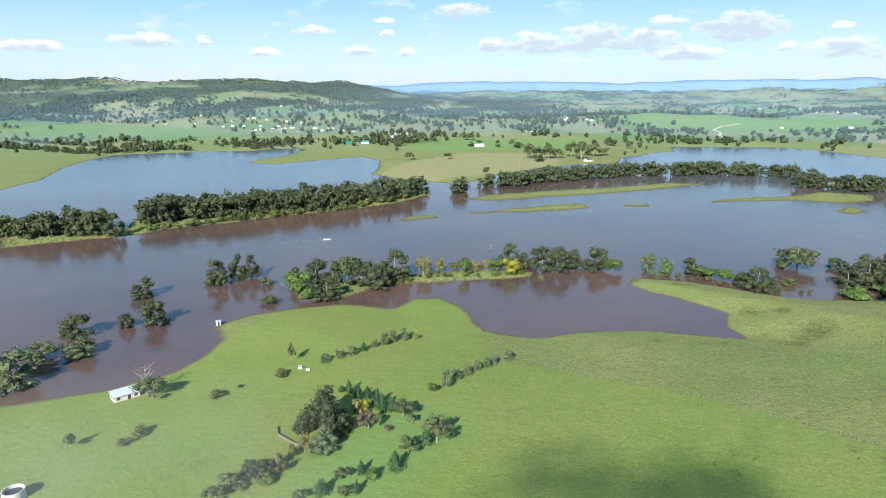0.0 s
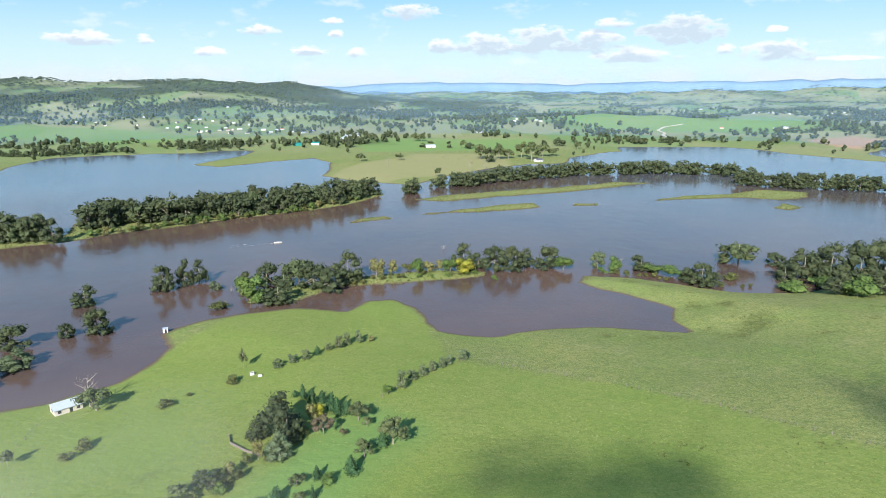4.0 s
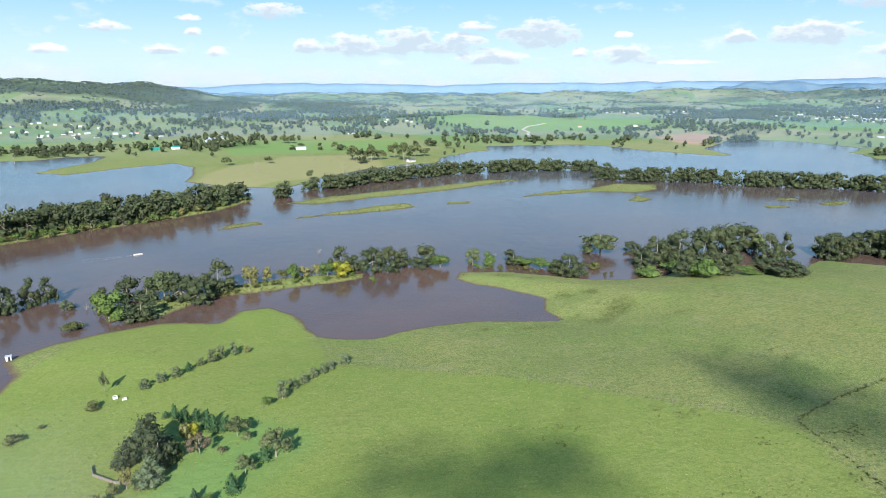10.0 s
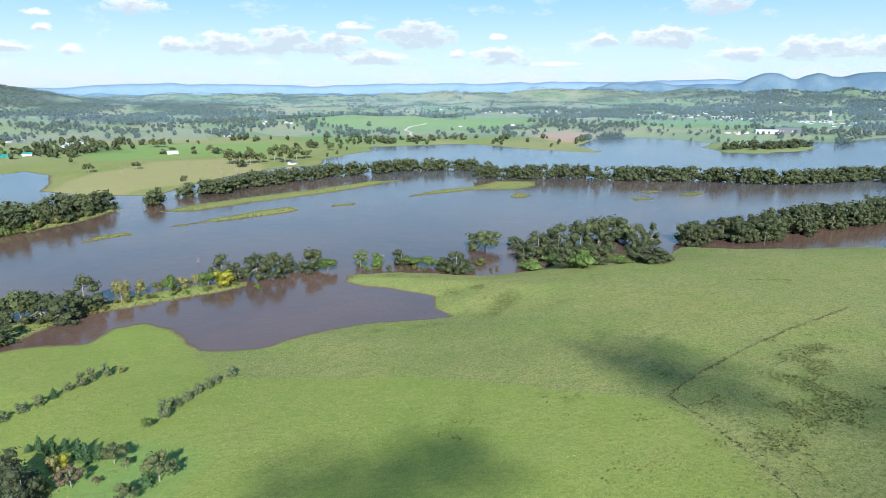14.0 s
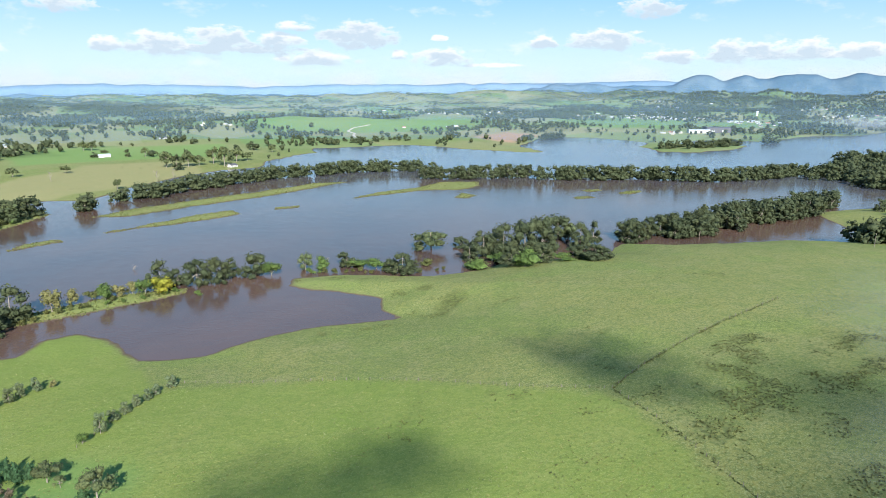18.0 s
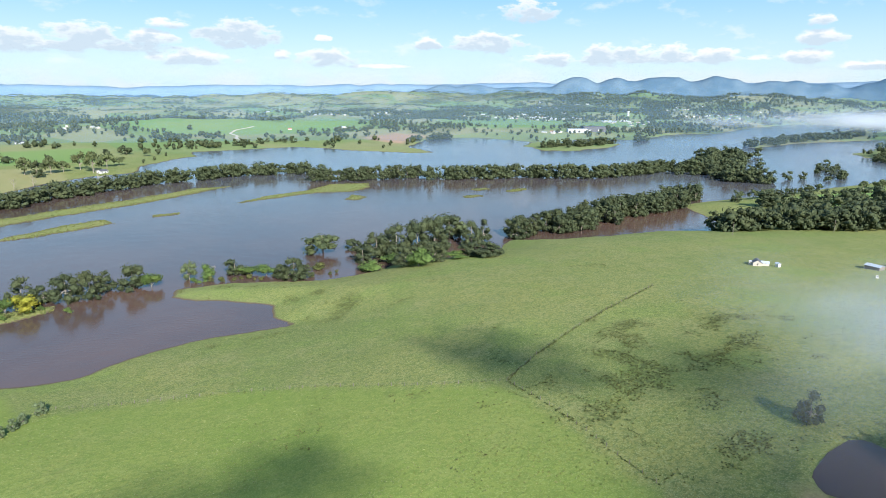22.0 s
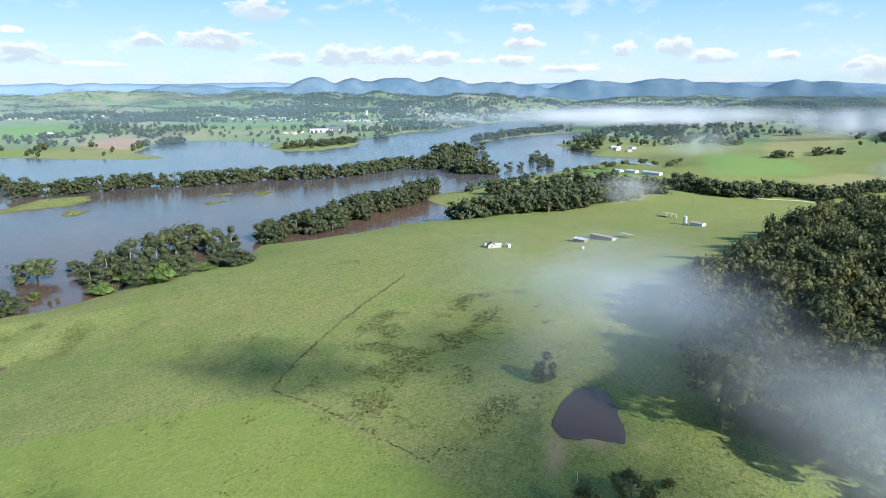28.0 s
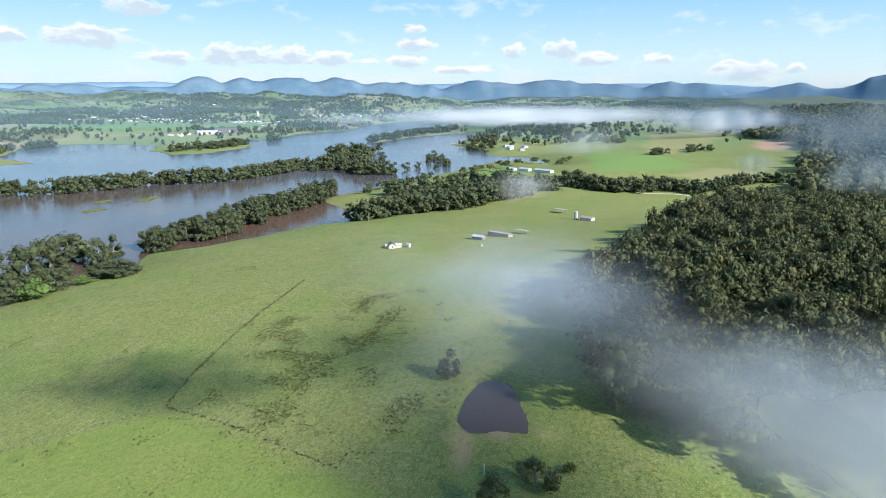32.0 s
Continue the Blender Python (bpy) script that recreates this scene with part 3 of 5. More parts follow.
def trunk(centres, girth, fork):
    verts, faces = [], []
    tube(verts, faces, (0, 0, -0.06), (0.01, 0.0, fork), girth, girth * 0.7)
    tube(verts, faces, (0.01, 0, fork), (0.0, 0.02, 0.72), girth * 0.7, girth * 0.25)
    for c in centres[:: max(1, len(centres) // 6)]:
        tube(verts, faces, (0.01, 0.0, fork * rng.uniform(0.8, 1.3)), tuple(c), girth * 0.45, girth * 0.12, 5)
    return verts, faces


TREE_WORDS = {
    "o": ("river_tree", "dark green broad river tree with a dense rounded crown", "tree"),
    "g": ("gum_tree", "olive green gum tree with an open crown and pale limbs", "tree"),
    "k": ("paddock_tree", "greyish olive paddock tree with a thin open crown", "tree"),
    "p": ("grey_tree", "grey green spreading tree standing in flood water", "tree"),
    "w": ("leafy_tree", "fresh green leafy low tree with a round crown", "tree"),
    "y": ("pale_tree", "thin yellowish green tree with light foliage", "tree"),
    "s": ("golden_tree", "golden yellow dome shaped leafy tree", "tree"),
    "c": ("conifer", "dark green pointed conifer on mown grass", "conifer"),
    "r": ("russet_tree", "small tree with sparse russet foliage in a garden", "tree"),
    "b": ("shrub", "low dark olive shrub with tangled foliage", "shrub"),
}
MODELS = {}
LIGHT = {}
for form, many, count, size in (("o", 6, 1050, 0.034), ("g", 4, 900, 0.032), ("k", 4, 800, 0.032), ("p", 3, 1100, 0.034), ("w", 3, 760, 0.044),
                                ("y", 2, 420, 0.050), ("s", 1, 700, 0.045), ("c", 2, 420, 0.065), ("r", 2, 260, 0.050), ("b", 3, 380, 0.070)):
    MODELS[form], LIGHT[form] = [], []
    for i in range(many * 2):
        if i >= many:
            count, size = 260, 0.07
        shape = {"p": "o", "y": "w", "r": "k"}.get(form, form)
        v, f, centres = crown(shape, count, size, lumps=20 if i < many else 14)
        top = new("tree_model")
        name, label, category = TREE_WORDS[form]
        tagged(top, label, category)
        leafy = mesh("crown", v.tolist(), f, LEAF[form], top)
        tv, tf = trunk(centres, {"b": 0.012, "c": 0.02, "w": 0.02}.get(form, 0.026), {"c": 0.5, "b": 0.1, "w": 0.15}.get(form, 0.3))
        mesh("trunk", tv, tf, BARK, top)
        (MODELS if i < many else LIGHT)[form].append(top)


def plant(x, y, h, w, form, group, z=None):
    models = (MODELS if math.hypot(x, y) < 560 else LIGHT)[form]
    ob = models[rng.integers(len(models))]
    z = max(ground(x, y), -0.4) if z is None else z
    m = Matrix.LocRotScale((x, y, z), Euler((0, 0, rng.uniform(0, 6.28))), (w, w, h))
    made = copy_thing(ob, Matrix.Identity(4))
    made.matrix_basis = m
    made.name = TREE_WORDS[form][0]
    tagged(made, group=group)
    return made


WATERSIDE = [
    (-164, 331, 11.4, 14.4, 'o'), (-140, 290, 12.0, 14.6, 'o'), (-152, 286, 7.8, 7.9, 'o'), (-169, 273, 10.7, 16.6, 'o'), (-155, 252, 8.1, 14.0, 'p'), (-168, 247, 9.0, 14.2, 'g'),
    (-165, 223, 14.3, 21.3, 'p'), (-132, 354, 15.9, 14.7, 'o'), (-123, 364, 15.5, 11.4, 'o'), (-116, 368, 13.8, 11.4, 'o'), (-103, 353, 5.5, 8.2, 'p'), (-92, 320, 4.3, 11.2, 'b'),
    (-78, 328, 14.5, 17.4, 'w'), (-63, 327, 12.4, 18.7, 'o'), (-85, 353, 11.5, 11.5, 'o'), (-75, 358, 14.1, 15.7, 'o'), (-65, 357, 10.3, 14.2, 'o'), (-57, 360, 19.8, 20.3, 'g'),
    (-47, 351, 14.7, 19.8, 'o'), (-37, 345, 13.8, 16.2, 'o'), (-29, 363, 17.9, 21.7, 'o'), (-12, 369, 12.7, 12.3, 'y'), (-3, 378, 9.8, 9.1, 'y'), (7, 384, 5.7, 7.8, 'b'),
]
STRIP = [
    (13, 370, 11.1, 8.9, 'w'), (19, 379, 7.2, 11.3, 'y'), (27, 383, 7.3, 7.8, 'y'), (33, 377, 8.9, 10.5, 'w'), (42, 374, 9.8, 15.4, 's'), (42, 386, 15.9, 18.0, 'o'),
    (52, 388, 10.7, 13.0, 'o'), (62, 383, 17.3, 18.0, 'o'), (73, 379, 15.6, 14.3, 'o'), (82, 388, 12.6, 13.2, 'o'), (96, 383, 14.5, 18.2, 'o'), (105, 379, 9.4, 13.8, 'w'),
    (127, 380, 13.3, 10.4, 'g'), (136, 373, 10.7, 10.3, 'w'), (153, 374, 10.6, 15.6, 'o'), (159, 367, 6.2, 14.8, 'w'), (167, 359, 7.5, 16.1, 'w'), (171, 347, 9.1, 12.2, 'o'),
    (176, 340, 14.6, 17.0, 'o'), (184, 340, 7.9, 11.5, 'o'), (199, 351, 4.7, 9.7, 'b'), (58, 360, 3.4, 4.1, 'w'), (224, 387, 16.7, 27.1, 'g'), (-29, 366, 4.1, 13.7, 'b'),
]
CLUMP = [
    (245, 379, 8.1, 14.9, 'o'), (246, 352, 18.5, 21.3, 'o'), (254, 340, 23.1, 23.4, 'o'), (272, 339, 24.7, 24.0, 'o'), (289, 341, 25.8, 24.6, 'o'), (323, 363, 19.1, 24.9, 'o'),
    (330, 359, 17.1, 16.0, 'g'), (221, 325, 7.8, 16.7, 'w'), (243, 330, 7.2, 18.9, 'w'), (250, 311, 9.4, 18.4, 'o'), (273, 321, 12.9, 17.8, 'o'), (319, 334, 20.5, 17.8, 'o'),
    (335, 337, 17.3, 14.8, 'o'), (273, 282, 9.0, 16.6, 'o'), (278, 271, 9.4, 15.0, 'o'), (260, 286, 4.2, 14.2, 'w'), (231, 347, 11.5, 15.4, 'o'), (267, 369, 15.5, 18.4, 'o'),
    (234, 304, 11.9, 17.7, 'o'), (234, 291, 11.8, 17.2, 'w'), (248, 291, 12.0, 15.5, 'o'), (272, 271, 9.6, 15.5, 'o'), (271, 287, 8.0, 16.0, 'o'),
]
ROW1 = [
    (-47, 234, 3.2, 4.6, 'k'), (-42, 238, 3.2, 4.7, 'k'), (-37, 240, 3.8, 4.2, 'k'), (-33, 245, 3.7, 3.8, 'c'), (-29, 250, 2.7, 3.9, 'k'), (-25, 252, 5.2, 4.4, 'k'),
    (-22, 257, 5.1, 4.0, 'k'), (-17, 260, 5.0, 4.0, 'k'), (-12, 262, 3.0, 3.5, 'y'), (-4, 202, 4.1, 4.0, 'w'), (1, 207, 6.5, 4.5, 'k'), (5, 216, 3.1, 4.7, 'k'),
    (9, 220, 3.6, 4.3, 'k'), (13, 225, 3.6, 4.0, 'k'), (17, 229, 3.6, 4.0, 'k'), (20, 232, 3.5, 3.6, 'k'), (26, 237, 4.2, 4.6, 'k'), (-62, 222, 3.3, 5.4, 'b'),
    (-81, 207, 2.9, 6.1, 'b'), (-61, 237, 8.9, 3.4, 'k'), (-105, 209, 9.4, 12.9, 'k'), (-96, 180, 3.2, 5.7, 'b'), (-98, 174, 2.5, 4.4, 'b'), (-114, 173, 5.5, 5.0, 'k'),
    (-75, 214, 1.5, 2.2, 'b'),
]
GARDEN_WEST = [
    (-38, 180, 13.2, 13.9, 'o'), (-33, 171, 12.8, 9.7, 'o'), (-43, 175, 6.9, 6.6, 'o'), (-34, 163, 7.4, 8.3, 'p'), (-31, 174, 5.2, 6.5, 'w'), (-40, 163, 6.8, 3.8, 'y'),
    (-43, 161, 3.9, 3.1, 'b'), (-49, 150, 6.0, 7.3, 'o'), (-53, 153, 3.8, 5.4, 'o'), (-46, 155, 4.7, 5.4, 'y'), (-47, 147, 3.5, 4.6, 'w'), (-46, 152, 3.0, 3.7, 'b'),
    (-56, 146, 4.8, 7.0, 'k'), (-58, 141, 4.5, 7.2, 'k'), (-43, 153, 3.7, 2.7, 'b'), (-53, 145, 1.9, 3.6, 'b'), (-36, 139, 2.8, 4.4, 'k'), (-37, 161, 2.0, 2.8, 'b'),
]
GARDEN_EAST = [
    (-29, 197, 5.7, 4.4, 'c'), (-26, 198, 4.2, 4.4, 'c'), (-22, 191, 6.1, 4.6, 'c'), (-20, 188, 5.8, 4.6, 'c'), (-17, 188, 4.5, 5.0, 'c'), (-33, 203, 5.2, 3.3, 'c'),
    (-36, 205, 2.5, 3.3, 'c'), (-28, 185, 5.9, 4.6, 'y'), (-26, 187, 5.3, 4.2, 's'), (-23, 175, 7.1, 7.6, 'r'), (-17, 173, 2.8, 2.7, 'r'), (-13, 183, 6.7, 8.6, 'k'),
    (-2, 166, 9.5, 9.7, 'k'), (-10, 178, 3.8, 4.0, 'k'), (-5, 165, 4.5, 5.2, 'c'), (-10, 159, 5.9, 6.0, 'k'), (-13, 151, 5.2, 4.8, 'c'), (-19, 147, 3.6, 4.5, 'w'),
    (-22, 150, 3.7, 3.2, 'c'), (-27, 148, 3.2, 5.1, 'k'), (-31, 141, 4.1, 5.0, 'c'), (-25, 140, 2.9, 4.0, 'k'), (-22, 141, 3.4, 2.8, 'c'), (-29, 175, 5.4, 3.6, 'b'),
]
POND_SIDE = [
    (170, 50, 8.9, 8.3, 'o'), (117, 25, 7.8, 8.6, 'k'), (125, 17, 8.7, 9.6, 'k'), (133, 10, 2.3, 3.9, 'b'), (132, 21, 1.5, 3.3, 'b'), (160, 1, 8.7, 5.4, 'k'),
    (125, 13, 5.1, 5.4, 'b'),
]
PADDOCK = [
    (-53, 1007, 15.3, 16.3, 'k'), (7, 1008, 12.7, 14.4, 'k'), (71, 1258, 10.1, 13.5, 'k'), (-60, 1307, 14.8, 17.5, 'o'), (43, 1343, 17.8, 19.2, 'k'), (56, 1337, 16.8, 19.1, 'k'),
    (129, 1193, 16.9, 15.0, 'k'), (146, 1203, 9.7, 9.8, 'k'), (56, 828, 14.5, 9.7, 'k'), (102, 1196, 13.5, 10.7, 'o'), (137, 1017, 25.6, 23.9, 'k'), (146, 979, 22.4, 17.7, 'o'),
    (167, 1012, 25.4, 22.1, 'k'), (184, 1022, 17.1, 18.6, 'k'), (208, 1035, 26.5, 24.6, 'k'), (216, 997, 32.8, 25.6, 'k'), (247, 1051, 24.9, 23.2, 'k'), (269, 1071, 16.6, 19.8, 'k'),
    (55, 1217, 7.9, 17.4, 'o'), (-141, 1355, 9.9, 14.6, 'o'), (-181, 1332, 11.5, 14.4, 'o'), (17, 1536, 14.3, 11.0, 'o'), (325, 1236, 18.1, 22.8, 'o'), (345, 1187, 16.7, 15.5, 'k'),
]
for rows, group in ((WATERSIDE, "trees standing in the flood"), (STRIP, "trees on the narrow bank"), (CLUMP, "trees of the flooded clump"),
                    (ROW1, "planted rows on the meadow"), (GARDEN_WEST, "garden trees"), (GARDEN_EAST, "garden trees"),
                    (POND_SIDE, "trees by the dam"), (PADDOCK, "paddock trees")):
    for x, y, h, w, form in rows:
        young = rows is ROW1 and form == "k" and w < 5 and h < 8
        made = plant(x, y, h * (1.2 if young else 1.08), w * 0.98, "p" if young else form, group)
        if young:
            tagged(made, "grey green young tree with a rounded crown on a meadow")


def row(points, count, spread, low, high, forms, group):
    """Trees along a line of points, thrown to its sides by up to spread metres."""
    p = np.array(points, float)
    seg = np.hypot(*(p[1:] - p[:-1]).T)
    run = np.concatenate([[0], np.cumsum(seg)])
    for s in (np.arange(count) + 0.5 + rng.uniform(-0.42, 0.42, count)) / count * run[-1]:
        i = min(np.searchsorted(run, s) - 1, len(seg) - 1)
        u = (s - run[i]) / seg[i]
        x, y = p[i] + (p[i + 1] - p[i]) * u + rng.uniform(-spread, spread, 2)
        h = rng.uniform(low, high)
        plant(x, y, h, h * rng.uniform(0.80, 1.15), forms[rng.integers(len(forms))], group)


row([(-345, 470), (-300, 490), (-262, 492)], 24, 14, 16, 21, "ooog", "trees on the western levee")
row([(-262, 540), (-225, 540), (-180, 562), (-120, 602), (-70, 640), (-30, 690)], 88, 15, 16, 22, "oooog", "trees on the western levee")
row([(-240, 500), (-180, 538), (-90, 598), (-40, 648)], 70, 5, 4.0, 7.5, "wwwyb", "low growth on the western levee")
row([(14, 690), (20, 705)], 4, 4, 14, 18, "o", "trees on the northern levee")
row([(40, 735), (75, 755)], 5, 6, 11, 15, "og", "trees on the northern levee")
row([(410, 730), (440, 712), (490, 690), (540, 668)], 28, 9, 15, 19, "ooo", "trees on the northern levee")
row([(370, 330), (420, 328), (480, 326), (540, 326), (600, 330), (650, 345)], 84, 14, 15, 20, "ooo", "trees on the near bank")
row([(640, 290), (720, 275), (800, 262)], 12, 8, 9, 13, "kog", "trees on the eastern bank")
row([(820, 225), (900, 200), (980, 150), (1020, 90)], 18, 14, 10, 14, "kk", "trees by the valley farm")
row([(-50, 350), (-5, 367), (50, 373)], 26, 5, 2.0, 4.2, "bwb", "bushes on the narrow bank")
row([(120, 372), (150, 360), (175, 345), (205, 336)], 18, 4, 2.0, 4.5, "bwb", "bushes on the narrow bank")
# farther rows, too many to count
BELTS = []


def belt(points, count, spread, low, high):
    p = np.array(points, float)
    seg = np.hypot(*(p[1:] - p[:-1]).T)
    run = np.concatenate([[0], np.cumsum(seg)])
    for s in (np.arange(count) + 0.5 + rng.uniform(-0.42, 0.42, count)) / count * run[-1]:
        i = min(np.searchsorted(run, s) - 1, len(seg) - 1)
        x, y = p[i] + (p[i + 1] - p[i]) * (s - run[i]) / seg[i] + rng.uniform(-spread, spread, 2)
        h = rng.uniform(low, high)
        BELTS.append((x, y, max(ground(x, y), -0.4), h, h * rng.uniform(0.85, 1.25)))


belt([(70, 745), (140, 788), (230, 830), (300, 845), (370, 850), (420, 830), (460, 800)], 100, 14, 14, 20)
belt([(540, 648), (580, 618), (620, 595), (680, 556)], 44, 10, 16, 21)
belt([(680, 540), (760, 508), (840, 495), (900, 450)], 60, 14, 16, 22)
belt([(860, 470), (960, 440), (1080, 520), (1180, 530)], 80, 38, 16, 22)
belt([(830, 340), (860, 390), (940, 400)], 34, 30, 15, 20)
belt([(1040, 870), (1150, 840), (1260, 860)], 30, 20, 14, 19)
belt([(1330, 860), (1420, 850)], 4, 15, 16, 20)
belt([(1400, 610), (1560, 610), (1750, 600), (1950, 560), (2150, 540)], 70, 28, 15, 20)
belt([(1010, 1215), (1085, 1225)], 16, 16, 14, 18)
belt([(478, 226), (492, 198), (512, 168), (545, 145), (590, 128), (640, 112), (680, 95)], 90, 11, 15, 20)
belt([(520, 205), (570, 180), (640, 150), (690, 120)], 50, 16, 13, 18)
belt([(600, 235), (640, 230), (700, 190), (760, 160)], 30, 20, 13, 17)
belt([(758, 81), (704, 45), (697, 15), (738, -20), (732, -61)], 60, 16, 12, 17)
belt([(732, -61), (816, -111), (860, -170)], 34, 12, 11, 15)
belt([(1780, 400), (1950, 350), (1900, 200), (1850, 100)], 70, 60, 13, 18)
belt([(1130, -25), (1150, -38)], 8, 12, 10, 14)
belt([(1190, -100), (1250, -110)], 10, 20, 10, 14)
belt([(900, 330), (960, 300), (1050, 330), (1100, 360)], 14, 20, 10, 15)
belt([(1220, 300), (1330, 320), (1450, 330)], 24, 25, 12, 16)
belt([(-860, 1200), (-744, 1170), (-646, 1125), (-592, 1150), (-540, 1190), (-483, 1208)], 70, 14, 7, 13)
belt([(-437, 1290), (-368, 1240), (-325, 1298)], 34, 34, 9, 15)
belt([(-517, 1345), (-647, 1222), (-881, 1315)], 50, 8, 6, 9)
belt([(468, 1463), (494, 1345), (587, 1306), (708, 1320)], 40, 24, 9, 14)
belt([(827, 1476), (1064, 1511), (1190, 1422), (1370, 1396)], 60, 36, 9, 14)
belt([(1400, 80), (1600, 200), (1800, 300)], 60, 60, 12, 18)
# a bare tree beside the shed
dead = new("dead_tree")
dead.matrix_basis = Matrix.LocRotScale((-109, 213, ground(-109, 213)), None, (9, 9, 11))
verts, faces = [], []
tube(verts, faces, (0, 0, -0.05), (0.03, 0, 0.5), 0.035, 0.024)
tube(verts, faces, (0.03, 0, 0.5), (0.0, 0.04, 1.0), 0.024, 0.006)
mesh("trunk", verts, faces, BARK, dead)
for k in range(9):
    verts, faces = [], []
    a, z = k * 2.4, 0.3 + 0.07 * k
    tip = Vector((0.42 * math.cos(a), 0.42 * math.sin(a), z + 0.26))
    root = Vector((0.02, 0, z))
    tube(verts, faces, root, tip, 0.014, 0.004, 5)
    for j in range(4):
        s = root.lerp(tip, 0.35 + 0.17 * j)
        tube(verts, faces, s, s + Vector(rng.normal(size=3)) * 0.1 + Vector((0, 0, 0.06)), 0.006, 0.002, 4)
    mesh("branch", verts, faces, BARK, dead)
tagged(dead, "bare grey dead tree beside a shed", "tree")
for x, y, h in ((-10, 918, 13), (106, 883, 13), (-375, 1140, 13), (129, 903, 13), (206, 932, 13)):
    bare = copy_thing(dead, Matrix.Identity(4))
    bare.matrix_basis = Matrix.LocRotScale((x, y, max(ground(x, y), -0.3)), Euler((0, 0, x)), (h * 0.7, h * 0.7, h))
    tagged(bare, "bare pale dead tree standing on flooded farmland")
for x, y in ((32, 438), (-94, 350), (357, 356), (145, 393), (355, 281)):
    snag = copy_thing(dead, Matrix.Identity(4))
    snag.matrix_basis = Matrix.LocRotScale((x, y, -0.9), Euler((0.5, 0.3, x)), (4, 4, 4.5))
    snag.name = "snag"
    tagged(snag, "dark dead branch sticking out of flood water", "driftwood")
row([(-640, 1108), (-590, 1138), (-540, 1180)], 14, 9, 4, 6.5, "pp", "flooded bushes on the lake shore")


for model in [m for kinds in (MODELS, LIGHT) for models in kinds.values() for m in models]:
    for o in (*model.children_recursive, model):
        bpy.data.objects.remove(o)


# ---- woods that nobody could count: joined foliage ----
def joined(name, spots, templates, mat, label, category):
    """spots: x, y, z, height, width. Every spot takes one of the templates (vertices and four-cornered or three-cornered faces)."""
    verts, loops, sizes, n = [], [], [], 0
    for i, (x, y, z, h, w) in enumerate(spots):
        v, f3, f4 = templates[i % len(templates)]
        a = rng.uniform(0, 6.28)
        c, s = math.cos(a) * w, math.sin(a) * w
        verts.append(np.stack([v[:, 0] * c - v[:, 1] * s + x, v[:, 0] * s + v[:, 1] * c + y, v[:, 2] * h + z], -1))
        loops += [(f3 + n).ravel(), (f4 + n).ravel()]
        sizes += [np.full(len(f3), 3), np.full(len(f4), 4)]
        n += len(v)
    verts, loops, sizes = np.concatenate(verts), np.concatenate(loops), np.concatenate(sizes)
    me = bpy.data.meshes.new(name)
    me.vertices.add(len(verts))
    me.vertices.foreach_set("co", verts.ravel())
    me.loops.add(len(loops))
    me.loops.foreach_set("vertex_index", loops.astype(np.int32))
    me.polygons.add(len(sizes))
    me.polygons.foreach_set("loop_start", np.concatenate([[0], np.cumsum(sizes)[:-1]]).astype(np.int32))
    me.update(calc_edges=True)
    me.materials.append(mat)
    return tagged(new(name, me), label, category, kind="stuff")


def template(form, count, size, simple=False, lumps=14):
    if simple:
        v = ICO_V * rng.uniform(0.62, 1.12, (12, 1)) * (0.42, 0.42, 0.44) + (0, 0, 0.48)
        q, f = leaves(np.array([(0, 0, 0.42), (0.12, 0, 0.66), (-0.1, 0.1, 0.6)]), np.array([0.42, 0.28, 0.28]), count, size)
        return np.concatenate([v, q]), ICO_F, f + 12
    v, f, _ = crown(form, count, size, True, lumps)
    f3, f4 = np.array([x for x in f if len(x) == 3]), np.array([x for x in f if len(x) == 4])
    return v, f3, f4


def scatter(x0, x1, y0, y1, step, chance):
    """A jittered grid of spots, kept by a chance for each."""
    xs, ys = np.meshgrid(np.arange(x0, x1, step), np.arange(y0, y1, step))
    xs, ys = xs.ravel() + rng.uniform(-0.48, 0.48, xs.size) * step, ys.ravel() + rng.uniform(-0.48, 0.48, ys.size) * step
    z = height(xs, ys)
    keep = (rng.uniform(0, 1, xs.size) < chance(xs, ys)) & (z > 0.6) & (np.hypot(xs, ys) < 4600)
    return xs[keep], ys[keep], z[keep]


def seen(x, y):
    az = np.degrees(np.arctan2(x, y))
    return (az > -40) & (az < 114)


joined("bank_trees", BELTS, [template("o", 170, 0.072, lumps=11) for _ in range(8)], LEAF["o"], "rows of dark river trees standing in flood water", "trees")
xs, ys, zs = scatter(100, 600, -260, 60, 9.2, lambda x, y: smooth(inside(x, y, SPUR) + 7 * rough(x, y, 30, 49), -3, 5) * 0.95 * seen(x, y))
hs = rng.uniform(14, 24, len(xs))
joined("near_forest", np.stack([xs, ys, zs, hs, rng.uniform(12, 20, len(xs))], -1), [template("f", 760, 0.035) for _ in range(10)], LEAF["n"],
       "dense dark eucalyptus forest on a hillside", "forest")
xs, ys, zs = scatter(560, 2300, -900, 120, 12.5, lambda x, y: woodland(x, y) * (inside(x, y, SPUR) < 0) * 0.95 * seen(x, y) * (np.hypot(x, y) < 2300))
hs = rng.uniform(13, 20, len(xs))
joined("eastern_forest", np.stack([xs, ys, zs, hs, hs * rng.uniform(0.75, 1.0, len(xs))], -1), [template("o", 30, 0.16, True) for _ in range(6)], LEAF["n"],
       "grey green forest covering the eastern hillside", "forest")


